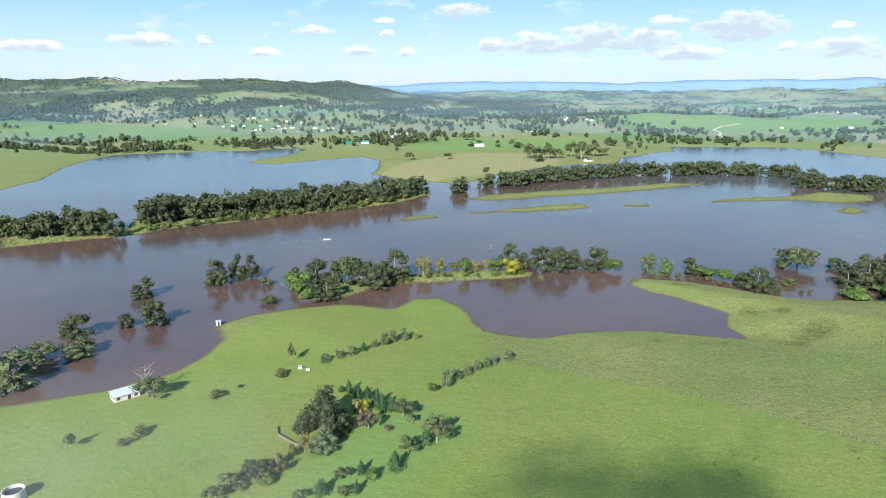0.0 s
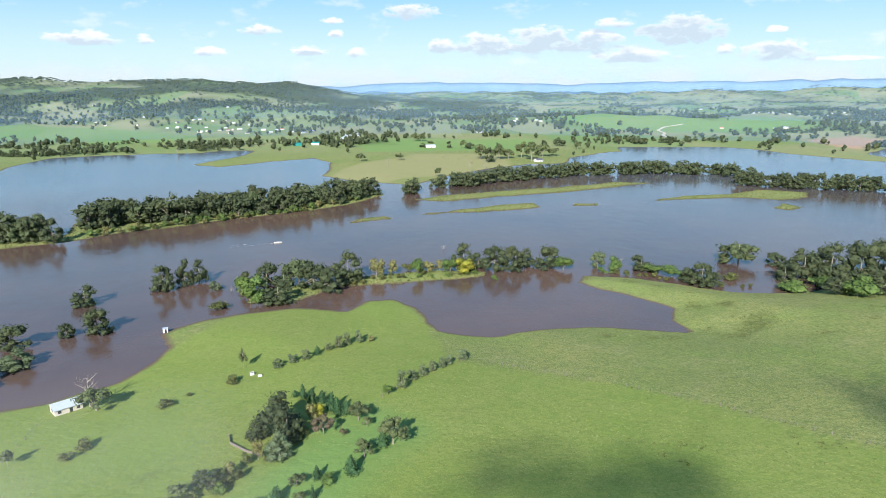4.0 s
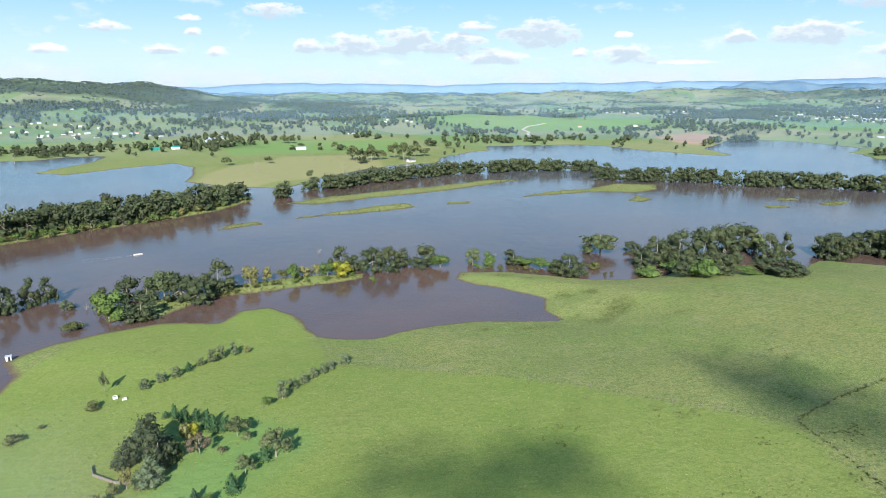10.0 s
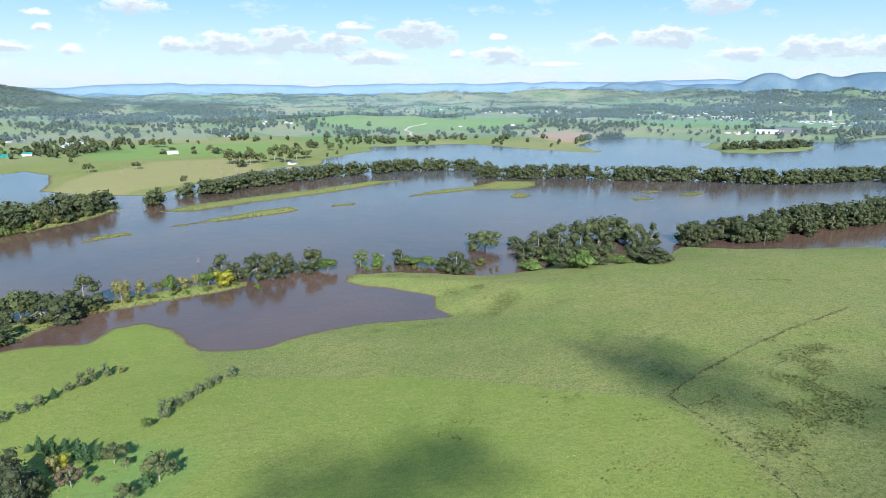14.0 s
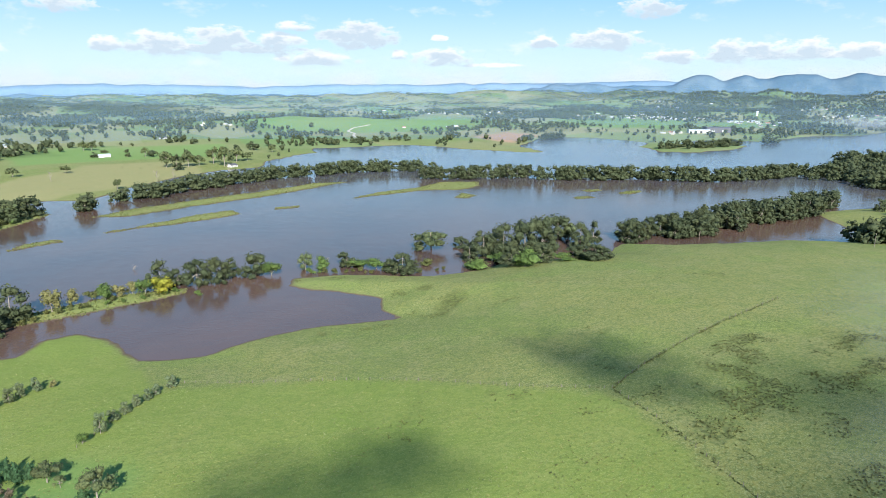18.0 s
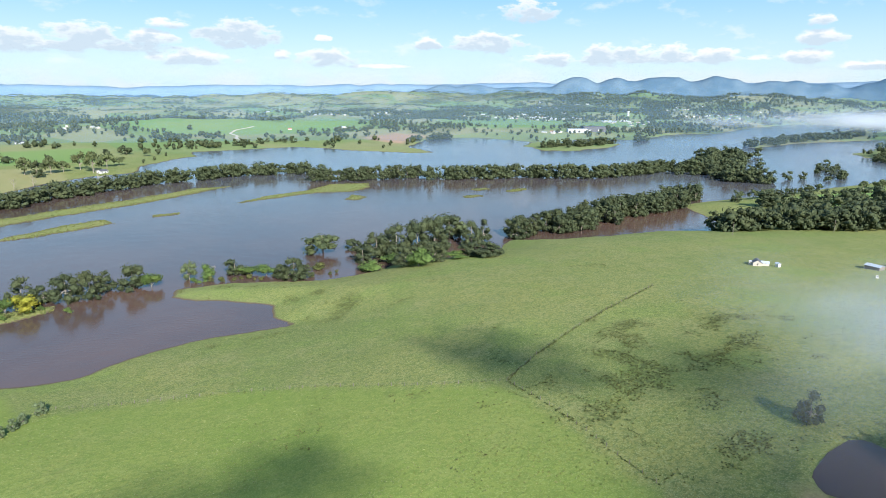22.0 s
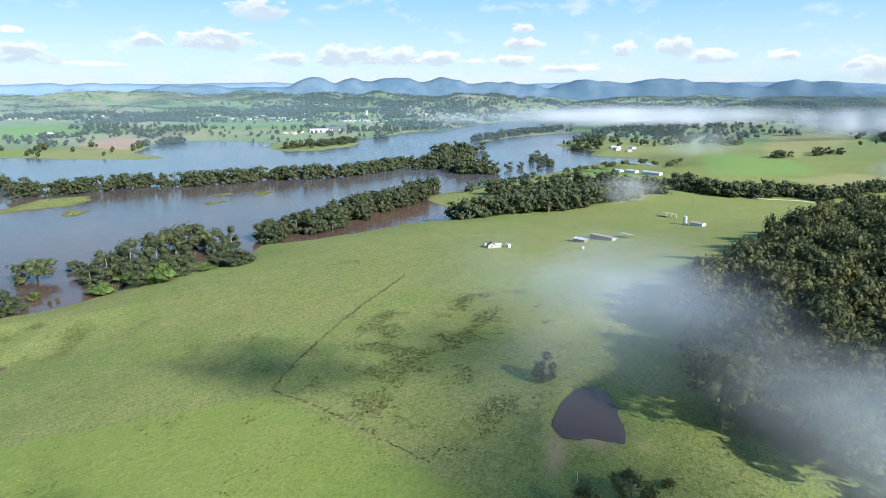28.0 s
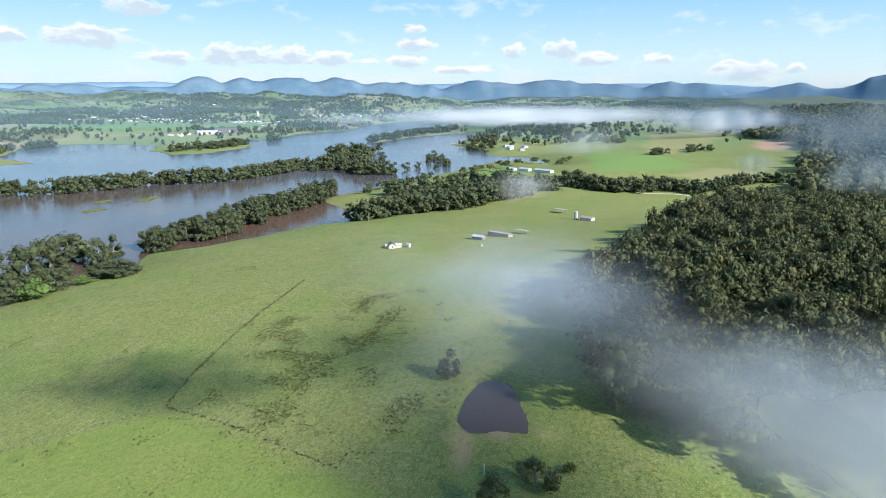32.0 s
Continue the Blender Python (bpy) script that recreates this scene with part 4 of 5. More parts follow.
def hedges(x, y):
    """Scattered paddock trees, thicker along the fence lines of the fields and in groves."""
    r = np.hypot(x, y)
    line = np.maximum(smooth(0.045 - np.abs(rough(x, y, 330, 81, 2)), 0, 0.03), smooth(0.04 - np.abs(rough(x, y, 280, 88, 2)), 0, 0.03))
    grove = smooth(rough(x, y, 110, 91, 3), 0.30, 0.40)
    lush = sum(smooth(inside(x, y, o), -8, 8) for o, kind in FIELDS if kind < 3)
    return (0.022 + 0.050 * smooth(r, 1500, 1900) + 0.36 * line + 0.60 * grove) * np.clip(1 - lush, 0.02, 1)


xs, ys, zs = scatter(-1300, 3600, 1000, 2300, 14.0, lambda x, y: np.maximum(hedges(x, y), 0.85 * woodland(x, y)) * seen(x, y) * smooth(np.hypot(x, y), 1080, 1400))
hs = rng.uniform(8, 15, len(xs))
joined("farmland_trees", np.stack([xs, ys, zs, hs, hs * rng.uniform(0.7, 1.1, len(xs))], -1), [template("o", 9, 0.24, True) for _ in range(8)], LEAF["o"],
       "scattered dark trees along fields and fence lines", "trees")
xs, ys, zs = scatter(1000, 3600, -200, 1000, 15.0, lambda x, y: np.maximum(hedges(x, y), 0.5 * woodland(x, y)) * seen(x, y) * smooth(np.hypot(x, y), 1250, 1500) * (woodland(x, y) < 0.9))
hs = rng.uniform(9, 15, len(xs))
joined("valley_trees", np.stack([xs, ys, zs, hs, hs * rng.uniform(0.7, 1.1, len(xs))], -1), [template("o", 9, 0.24, True) for _ in range(8)], LEAF["o"],
       "scattered dark trees in the eastern valley", "trees")
OCTA_V = np.array([(1, 0, 0.25), (0, 1, 0.25), (-1, 0, 0.25), (0, -1, 0.25), (0, 0, 0.9), (0.7, 0.7, 0.6)])
OCTA_F = np.array([(0, 5, 4), (5, 1, 4), (1, 2, 4), (2, 3, 4), (3, 0, 4), (0, 1, 5)])


def far_shape():
    v = OCTA_V * rng.uniform(0.7, 1.25, (6, 1)) * (0.55, 0.55, 0.8) + rng.normal(0, 0.10, (6, 3))
    return v, OCTA_F, np.zeros((0, 4), int)


far_tree = [far_shape() for _ in range(16)]
xs, ys, zs = scatter(-2900, 4400, -500, 4500, 15.5, lambda x, y: np.maximum(hedges(x, y) * 0.9, 0.95 * woodland(x, y)) * seen(x, y) * (np.hypot(x, y) > 2250))
hs = rng.uniform(5, 10, len(xs))
joined("far_woods", np.stack([xs, ys, zs, hs, hs * rng.uniform(1.0, 1.8, len(xs))], -1), far_tree, LEAF["o"],
       "distant dark green woods on rolling hills", "woods")


# ---- grass: loose tufts over the nearer pasture, dark tussocks in wet hollows ----
def tufts(name, x, y, tall, wide, mat, label, least=0.3):
    z = np.array([ground(a, b) for a, b in zip(x, y)])
    keep = z > least
    x, y, z = x[keep], y[keep], z[keep]
    n = len(x)
    verts = np.zeros((n, 3, 3, 3))
    for k in range(3):
        a = rng.uniform(0, 6.28, n)
        w, h = wide * rng.uniform(0.6, 1.4, n), tall * rng.uniform(0.5, 1.4, n)
        for i, s in ((0, -1), (1, 1)):
            verts[:, k, i, 0], verts[:, k, i, 1], verts[:, k, i, 2] = x + s * w * np.cos(a), y + s * w * np.sin(a), z - 0.05
        verts[:, k, 2, 0], verts[:, k, 2, 1], verts[:, k, 2, 2] = x + w * rng.normal(0, 0.6, n), y + w * rng.normal(0, 0.6, n), z + h
    me = bpy.data.meshes.new(name)
    me.from_pydata(verts.reshape(-1, 3).tolist(), [], np.arange(9 * n).reshape(-1, 3).tolist())
    me.materials.append(mat)
    return tagged(new(name, me), label, "grass", kind="stuff")


RUSH = material("green rushes", build_leaf((0.085, 0.115, 0.034), (0.180, 0.205, 0.072), 0.1))
ix, iy = [], []
for outline, top, s in LOW_LAND:
    q = np.array(outline, float)
    lo, hi = q.min(0) - 4, q.max(0) + 4
    if top < 0 or q[:, 1].max() > 800 or q[:, 0].max() > 700:
        continue
    m = int(np.prod(hi - lo) * 0.35)
    px, py = rng.uniform(lo[0], hi[0], m), rng.uniform(lo[1], hi[1], m)
    d = inside(px, py, outline)
    k = (d > -2.5) & (rng.uniform(0, 1, m) < np.clip(1.1 - d / 16, 0.25, 1))
    ix.append(px[k])
    iy.append(py[k])
ix, iy = np.concatenate(ix), np.concatenate(iy)
tufts("rushes", ix, iy, 0.55, 0.60, RUSH, "tufted green rushes on low islands in the flood", -0.15)


GRASS = material("grass tufts", build_leaf((0.105, 0.145, 0.040), (0.230, 0.255, 0.095), 0.1))
TUSSOCK = material("dark tussocks", build_leaf((0.070, 0.088, 0.030), (0.132, 0.150, 0.055), 0.1))
x, y = rng.uniform(-130, 330, 60000), rng.uniform(-10, 340, 60000)
keep = (rng.uniform(0, 1, x.size) < smooth(rough(x, y, 26, 55, 4), -0.35, 0.45)) & (np.hypot(x, y) > 95) & (np.abs(inside(x, y, SPUR)) > 2) & (inside(x, y, POND) < -2) & seen(x, y)
tufts("grass", x[keep][:30000], y[keep][:30000], 0.15, 0.34, GRASS, "tufted green and straw coloured pasture grass")
x, y = rng.uniform(60, 300, 160000), rng.uniform(20, 380, 160000)
keep = (rng.uniform(0, 1, x.size) < 0.004 * smooth(rough(x, y, 14, 57, 3), 0.1, 0.4) + 0.8 * ground_masks(x, y)["damp"]) & (inside(x, y, POND) < -2)
tufts("tussocks", x[keep], y[keep], 0.30, 0.30, TUSSOCK, "dark clumps of rushes in wet hollows")

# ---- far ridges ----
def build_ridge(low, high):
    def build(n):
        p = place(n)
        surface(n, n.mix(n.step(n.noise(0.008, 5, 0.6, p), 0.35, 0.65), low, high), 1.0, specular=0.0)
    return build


def ridge(name, r, depth, profile, mat, label, seed):
    """A long range of hills round the valley at r metres: profile gives the height of its crest for an azimuth."""
    az = np.linspace(-62, 132, 620)
    across = np.linspace(-1, 1, 13)
    A, C = np.meshgrid(az, across)
    R = r + C * depth
    X, Y = R * np.sin(np.radians(A)), R * np.cos(np.radians(A))
    top = profile(A)
    shape = np.clip(1 - np.abs(C), 0, 1) ** 0.8
    Z = top * shape * (1 + 0.10 * (1 - shape) * rough(X, Y, 260, seed, 4)) + shape * 4 * rough(X, Y, 90, seed + 7, 4) + 55 * shape * (1 - shape) * rough(X, Y, 150, seed + 11, 3)
    nx, ny = len(az), len(across)
    i = (np.arange(ny - 1)[:, None] * nx + np.arange(nx - 1)).ravel()
    ob = mesh(name, np.stack([X, Y, Z], -1).reshape(-1, 3).tolist(), np.stack([i, i + 1, i + nx + 1, i + nx], -1).tolist(), mat, smooth_faces=True)
    return tagged(ob, label, "mountains", kind="structure")


def crest(base, peaks, r, ragged):
    """Crest heights from elevations above the eye's level, in degrees: peaks (azimuth, width, rise) melted into one skyline."""
    def profile(a):
        rise = np.stack([h * np.exp(-0.5 * ((a - c) / w) ** 2) for c, w, h in peaks])
        e = base + (rise ** 4).sum(0) ** 0.25 + ragged * rough(a, a * 0 + r, 1.7, 77, 6)
        return EYE[2] + r * np.tan(np.radians(e))
    return profile


# The blue of distance haze is painted into the base colours of both ranges.
BLUE = material("far range with painted haze", build_ridge((0.120, 0.190, 0.270), (0.140, 0.210, 0.285)))
BLUE_NEAR = material("nearer range with painted haze", build_ridge((0.060, 0.112, 0.165), (0.100, 0.152, 0.200)))
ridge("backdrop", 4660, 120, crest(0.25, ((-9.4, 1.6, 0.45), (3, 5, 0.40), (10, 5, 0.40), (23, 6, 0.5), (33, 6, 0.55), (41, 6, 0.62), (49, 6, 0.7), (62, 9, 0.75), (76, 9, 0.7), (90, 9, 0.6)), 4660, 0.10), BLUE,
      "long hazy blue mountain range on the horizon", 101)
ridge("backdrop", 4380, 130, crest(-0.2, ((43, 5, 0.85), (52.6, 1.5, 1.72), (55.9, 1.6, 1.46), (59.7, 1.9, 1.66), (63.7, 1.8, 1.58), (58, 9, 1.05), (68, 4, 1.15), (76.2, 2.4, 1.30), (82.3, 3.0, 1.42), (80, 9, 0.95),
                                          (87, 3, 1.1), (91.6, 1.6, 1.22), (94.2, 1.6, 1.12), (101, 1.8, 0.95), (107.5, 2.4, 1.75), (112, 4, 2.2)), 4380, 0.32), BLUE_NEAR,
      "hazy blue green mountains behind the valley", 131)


# ---- haze and mist: thin sheets that let most light through ----
def build_mist(color, density, lo, hi, scale, soft=(0.0, 1.0), squash=(1.0, 1.0, 1.6)):
    """Mist: the sheet's own fade (uv-like attribute 'fade') and a slow noise thin it out."""
    def build(n):
        fade = n.add("ShaderNodeAttribute", attribute_name="fade").outputs["Fac"]
        p = n.scaled(place(n), squash)
        v = n.math("ADD", n.math("MULTIPLY", n.noise(scale, 3, 0.5, p), 1.2), n.math("MULTIPLY_ADD", fade, 1.0, -1.0))
        a = n.math("MULTIPLY", n.math("MULTIPLY", n.step(v, lo, hi), n.step(fade, soft[0], soft[1])), density)
        d, t, m = n.add("ShaderNodeBsdfDiffuse"), n.add("ShaderNodeBsdfTranslucent"), n.add("ShaderNodeMixShader")
        for s in (d, t):
            s.inputs[0].default_value = (*color, 1)
        m.inputs[0].default_value = 0.5
        n.put(m.inputs[1], d.outputs[0])
        n.put(m.inputs[2], t.outputs[0])
        clear, out = n.add("ShaderNodeBsdfTransparent"), n.add("ShaderNodeMixShader")
        n.put(out.inputs[0], a)
        n.put(out.inputs[1], clear.outputs[0])
        n.put(out.inputs[2], m.outputs[0])
        n.put(n.add("ShaderNodeOutputMaterial").inputs[0], out.outputs[0])
    return build


def mist_bank(x, y, z, a, b, thick, turn, layers, mat, label):
    """Drifting mist: level round sheets, one above the other, thinning to their rims."""
    rings, sides = 12, 40
    R, A = np.meshgrid(np.linspace(0.02, 1, rings), np.linspace(0, 2 * math.pi, sides, endpoint=False), indexing="ij")
    U, V = R * np.cos(A), R * np.sin(A)
    verts, faces, fades, n = [], [], [], 0
    c, s = math.cos(radians(turn)), math.sin(radians(turn))
    for k in range(layers):
        w = (k + 0.5) / layers * 2 - 1
        size = math.sqrt(1 - (0.8 * w) ** 2)
        fade = np.clip(size - R * size, 0, 1)
        Z = z + w * thick + 0.3 * thick * rough(U * 3, V * 3, 1, 7)
        verts.append(np.stack([x + size * (U * a * c - V * b * s), y + size * (U * a * s + V * b * c), Z], -1).reshape(-1, 3))
        fades.append(fade.ravel())
        for r in range(rings - 1):
            for q in range(sides):
                t = (q + 1) % sides
                faces.append((n + r * sides + q, n + (r + 1) * sides + q, n + (r + 1) * sides + t, n + r * sides + t))
        faces.append(tuple(n + q for q in range(sides)))
        n += rings * sides
    ob = mesh("mist", np.concatenate(verts).tolist(), faces, mat, smooth_faces=True)
    ob.data.attributes.new("fade", "FLOAT", "POINT").data.foreach_set("value", np.concatenate(fades))
    return tagged(ob, label, "mist", kind="stuff")


# Upright see-through sheets added round the valley; their blue tint stands in for distance haze.
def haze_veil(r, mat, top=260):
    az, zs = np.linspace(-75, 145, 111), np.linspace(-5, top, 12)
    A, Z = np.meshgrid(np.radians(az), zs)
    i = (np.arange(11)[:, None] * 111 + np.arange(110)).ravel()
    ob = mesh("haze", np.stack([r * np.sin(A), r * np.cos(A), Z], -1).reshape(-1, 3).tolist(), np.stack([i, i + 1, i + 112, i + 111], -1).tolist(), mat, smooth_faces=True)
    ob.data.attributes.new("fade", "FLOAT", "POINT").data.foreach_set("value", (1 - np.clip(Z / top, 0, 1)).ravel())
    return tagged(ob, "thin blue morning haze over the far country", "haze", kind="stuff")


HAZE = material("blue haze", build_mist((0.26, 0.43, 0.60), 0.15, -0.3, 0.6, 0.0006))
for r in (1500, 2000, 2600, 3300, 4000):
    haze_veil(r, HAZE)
# The forest edge mist is greyed in its colour for the shade it lies in.
MIST = material("white mist", build_mist((0.58, 0.65, 0.72), 0.43, -0.15, 0.95, 0.020, (0.0, 0.6)))
THICK = material("thick mist", build_mist((0.84, 0.87, 0.90), 0.52, -0.20, 0.90, 0.020, (0.0, 0.55)))
THIN = material("thin mist", build_mist((0.80, 0.84, 0.86), 0.155, -0.10, 0.90, 0.016, (0.0, 0.7)))
mist_bank(160, 26, 60, 112, 66, 7, 10, 4, MIST, "drifting white mist over a forest edge")
mist_bank(100, -44, 64, 82, 62, 9, 60, 4, THICK, "thick white mist rising over a forest")
mist_bank(270, 95, 36, 150, 74, 6, 20, 1, THIN, "thin mist drifting across a farm slope")
mist_bank(-85, 120, 30, 105, 85, 9, 0, 1, THIN, "thin mist veil over a low meadow")
DIMMING_SHEET = material("sun dimming mist", build_mist((0.80, 0.84, 0.88), 0.60, -0.20, 0.80, 0.016, (0.0, 0.5)))
SHADE_PUFF = material("shadow casting mist", build_mist((0.80, 0.84, 0.88), 0.62, 0.0, 0.55, 0.034, (0.0, 0.6)))
# Both puffs stay out of view, added to cast the shadow patches on the meadow.
mist_bank(-14, -72, 140, 108, 50, 6, -8, 2, SHADE_PUFF, "puff of drifting mist")
mist_bank(93, -46, 136, 88, 50, 5, 98, 2, SHADE_PUFF, "puff of drifting mist")
# Unseen sheet, added only to dim the sun on the eastern pasture.
mist_bank(86, -176, 150, 150, 105, 8, 0, 2, DIMMING_SHEET, "broad drifting sheet of mist")


def fog_bank(a, b, low, high, depth, sheets, mat, label):
    """Fog lying in the valley from a to b: upright billowing curtains, one behind the other, thinning to the ends and the top."""
    n, m = 48, 10
    U, V = np.meshgrid(np.linspace(-1, 1, n), np.linspace(0, 1, m))
    ax, bx = np.array(a, float), np.array(b, float)
    along = bx - ax
    side = np.array([-along[1], along[0]]) / np.hypot(*along)
    verts, faces, fades = [], [], []
    for k in range(sheets):
        w = (k + 0.5) / sheets * 2 - 1
        bend = 0.3 * depth * rough(U * 3 + 5 * k, V, 1, 12)
        X = ax[0] + along[0] * (U + 1) / 2 + side[0] * (w * depth + bend)
        Y = ax[1] + along[1] * (U + 1) / 2 + side[1] * (w * depth + bend)
        fade = np.clip(1.15 - np.abs(U), 0, 1) * np.clip(1.1 - np.abs(V - 0.35) * 1.7, 0, 1) * (0.75 + 0.5 * rough(U * 4 + k, V * 2, 1, 19))
        fade = np.where((np.abs(U) > 0.999) | (V > 0.999), 0, np.clip(fade, 0, 1))
        i = (np.arange(m - 1)[:, None] * n + np.arange(n - 1)).ravel() + k * n * m
        verts.append(np.stack([X, Y, low + (high - low) * V], -1).reshape(-1, 3))
        fades.append(fade.ravel())
        faces += np.stack([i, i + 1, i + n + 1, i + n], -1).tolist()
    ob = mesh("fog", np.concatenate(verts).tolist(), faces, mat, smooth_faces=True)
    ob.data.attributes.new("fade", "FLOAT", "POINT").data.foreach_set("value", np.concatenate(fades))
    return tagged(ob, label, "fog", kind="stuff")


FOG = material("valley fog", build_mist((0.74, 0.78, 0.82), 0.66, -0.35, 0.60, 0.0085, (0.0, 0.8), (0.4, 0.4, 2.2)))
PALE_FOG = material("thin valley fog", build_mist((0.60, 0.65, 0.70), 0.22, -0.20, 0.70, 0.012, (0.0, 0.9), (0.5, 0.5, 1.6)))
fog_bank((1850, 950), (2000, -380), 18, 98, 60, 3, FOG, "white fog bank lying along the valley")
fog_bank((1520, 40), (1470, -400), 24, 108, 40, 3, FOG, "white fog bank against a wooded hill")
fog_bank((1110, 190), (1150, -30), 0, 78, 30, 2, PALE_FOG, "thin fog over valley paddocks")
fog_bank((1900, 1250), (2160, 640), -2, 62, 40, 2, PALE_FOG, "thin fog beside a distant town")
fog_bank((880, -90), (870, -190), 8, 58, 14, 2, PALE_FOG, "wisp of fog over a tree belt")
fog_bank((1020, -110), (900, -360), 15, 115, 30, 2, PALE_FOG, "thin fog on a wooded hillside")
fog_bank((700, -140), (620, -260), 15, 75, 16, 2, PALE_FOG, "wisp of fog on a wooded hillside")
fog_bank((900, -130), (780, -520), 5, 130, 40, 3, PALE_FOG, "thin fog on a wooded hillside")
fog_bank((1150, -150), (1050, -560), 20, 150, 40, 2, PALE_FOG, "thin fog on a wooded hillside")
fog_bank((560, 150), (640, 60), 8, 48, 12, 2, PALE_FOG, "wisp of fog over a tree belt")


# ---- buildings ----
def plain(name, color, rough_=0.7, metallic=0.0, stripes=None, dirt=0.35):
    def build(n):
        p = n.add("ShaderNodeTexCoord").outputs["Object"]
        c = n.mix(n.math("MULTIPLY", n.step(n.noise(0.8, 5, 0.65, p), 0.45, 0.75), dirt), color, [v * 0.55 for v in color])
        h = n.noise(6, 3, 0.6, p)
        if stripes:
            w = n.add("ShaderNodeTexWave", bands_direction=stripes)
            w.inputs["Scale"].default_value = 4.0
            n.put(w.inputs["Vector"], p)
            h = w.outputs["Fac"]
        surface(n, c, rough_, h, 0.35, 0.03, metallic)
    return material(name, build)


TIN = plain("pale corrugated iron", (0.40, 0.44, 0.47), 0.5, 0.2, "X")
RUST = plain("rusty corrugated iron", (0.30, 0.25, 0.21), 0.7, 0.1, "X", 0.6)
CREAM = plain("cream weatherboard", (0.45, 0.41, 0.34), 0.8, 0, "Z")
WHITE = plain("white paint", (0.50, 0.50, 0.48), 0.6)
GREEN_TIN = plain("green painted iron", (0.02, 0.20, 0.17), 0.45, 0.1, "X")
SLATE = plain("dark grey roof", (0.09, 0.09, 0.10), 0.7, 0, "X")
TILE = plain("terracotta roof", (0.30, 0.13, 0.09), 0.75, 0, "X")
TIMBER = plain("weathered timber", (0.17, 0.145, 0.12), 0.9)
CONCRETE = plain("stained concrete", (0.42, 0.41, 0.38), 0.9)
STEEL = plain("galvanised steel", (0.55, 0.57, 0.58), 0.4, 0.6)
DARK = plain("dark opening", (0.020, 0.020, 0.022), 0.5)


def part(name, bm, mat, parent, label=""):
    me = bpy.data.meshes.new(name)
    bm.to_mesh(me)
    bm.free()
    me.materials.append(mat)
    ob = new(name, me)
    ob.parent = parent
    if label:
        ob["label"] = label
    return ob


def box(*sizes):
    """A bmesh of boxes, each (x, y, z, width, depth, height) about its foot's centre, with slightly eased edges."""
    bm = bmesh.new()
    for x, y, z, w, d, h in sizes:
        bmesh.ops.create_cube(bm, size=1, matrix=Matrix.Translation((x, y, z + h / 2)) @ Matrix.Diagonal((w, d, h, 1)))
    return bm


def gable(w, d, h, rise, over, thick=0.12):
    """A pitched roof with its ridge along x, on walls w long, d deep and h high."""
    bm = bmesh.new()
    x, y = w / 2 + over, d / 2 + over
    drop = rise * over / (d / 2)
    sect = [(-y, h - drop), (0, h + rise), (y, h - drop), (y, h - drop + thick), (0, h + rise + thick), (-y, h - drop + thick)]
    a = [bm.verts.new((-x, v, z)) for v, z in sect]
    b = [bm.verts.new((x, v, z)) for v, z in sect]
    for i in range(6):
        j = (i + 1) % 6
        bm.faces.new((a[i], a[j], b[j], b[i]))
    for q in (a, b):
        bm.faces.new((q[0], q[1], q[4], q[5]))
        bm.faces.new((q[1], q[2], q[3], q[4]))
    bmesh.ops.recalc_face_normals(bm, faces=bm.faces)
    return bm


def gable_walls(w, d, h, rise):
    bm = bmesh.new()
    sect = [(-d / 2, -0.6), (d / 2, -0.6), (d / 2, h), (0, h + rise), (-d / 2, h)]
    a = [bm.verts.new((-w / 2, v, z)) for v, z in sect]
    b = [bm.verts.new((w / 2, v, z)) for v, z in sect]
    for i in range(5):
        j = (i + 1) % 5
        bm.faces.new((a[i], a[j], b[j], b[i]))
    bm.faces.new(a)
    bm.faces.new(b)
    bmesh.ops.recalc_face_normals(bm, faces=bm.faces)
    return bm


def building(name, x, y, turn, w, d, h, rise, wall, roof, label, category, group="", openings=True, lean=0.0, over=0.35, sink=0.0):
    """A gabled building with a door, windows and perhaps a lean-to along its back."""
    top = new(name)
    top.matrix_world = pose(x, y, ground(x, y) - sink, 0, 0, turn)
    part("wall", gable_walls(w, d, h, rise), wall, top)
    part("roof", gable(w, d, h, rise, over), roof, top)
    if openings:
        side = -d / 2 - 0.02
        part("door", box((w * 0.08, side, 0, 1.0, 0.08, 2.05)), DARK, top)
        for k in (-0.33, 0.34):
            pane = part("window", box((w * k, side, 1.0, 1.1, 0.08, 1.1)), DARK, top)
            part("frame", box((w * k, side - 0.03, 0.92, 1.3, 0.06, 0.08), (w * k, side - 0.03, 2.1, 1.3, 0.06, 0.08)), WHITE, pane)
        part("end_window", box((w / 2 + 0.02, 0, 1.0, 0.08, 1.0, 1.1)), DARK, top)
        part("end_window", box((-w / 2 - 0.02, 0, 1.0, 0.08, 1.0, 1.1)), DARK, top)
    if lean:
        bm = bmesh.new()
        y0, y1, z0, z1 = d / 2, d / 2 + lean, h - 0.1, h - 0.7
        v = [bm.verts.new(q) for q in ((-w / 2, y0, z0), (w / 2, y0, z0), (w / 2, y1, z1), (-w / 2, y1, z1), (-w / 2, y0, z0 + 0.1), (w / 2, y0, z0 + 0.1), (w / 2, y1, z1 + 0.1), (-w / 2, y1, z1 + 0.1))]
        for f in ((0, 1, 2, 3), (7, 6, 5, 4), (0, 4, 5, 1), (1, 5, 6, 2), (2, 6, 7, 3), (3, 7, 4, 0)):
            bm.faces.new([v[i] for i in f])
        part("veranda_roof", bm, roof, top)
        for k in (-0.46, -0.15, 0.15, 0.46):
            part("post", box((w * k, y1 - 0.15, -0.4, 0.14, 0.14, z1 + 0.4)), TIMBER, top)
    tagged(top, label, category, group)
    return top


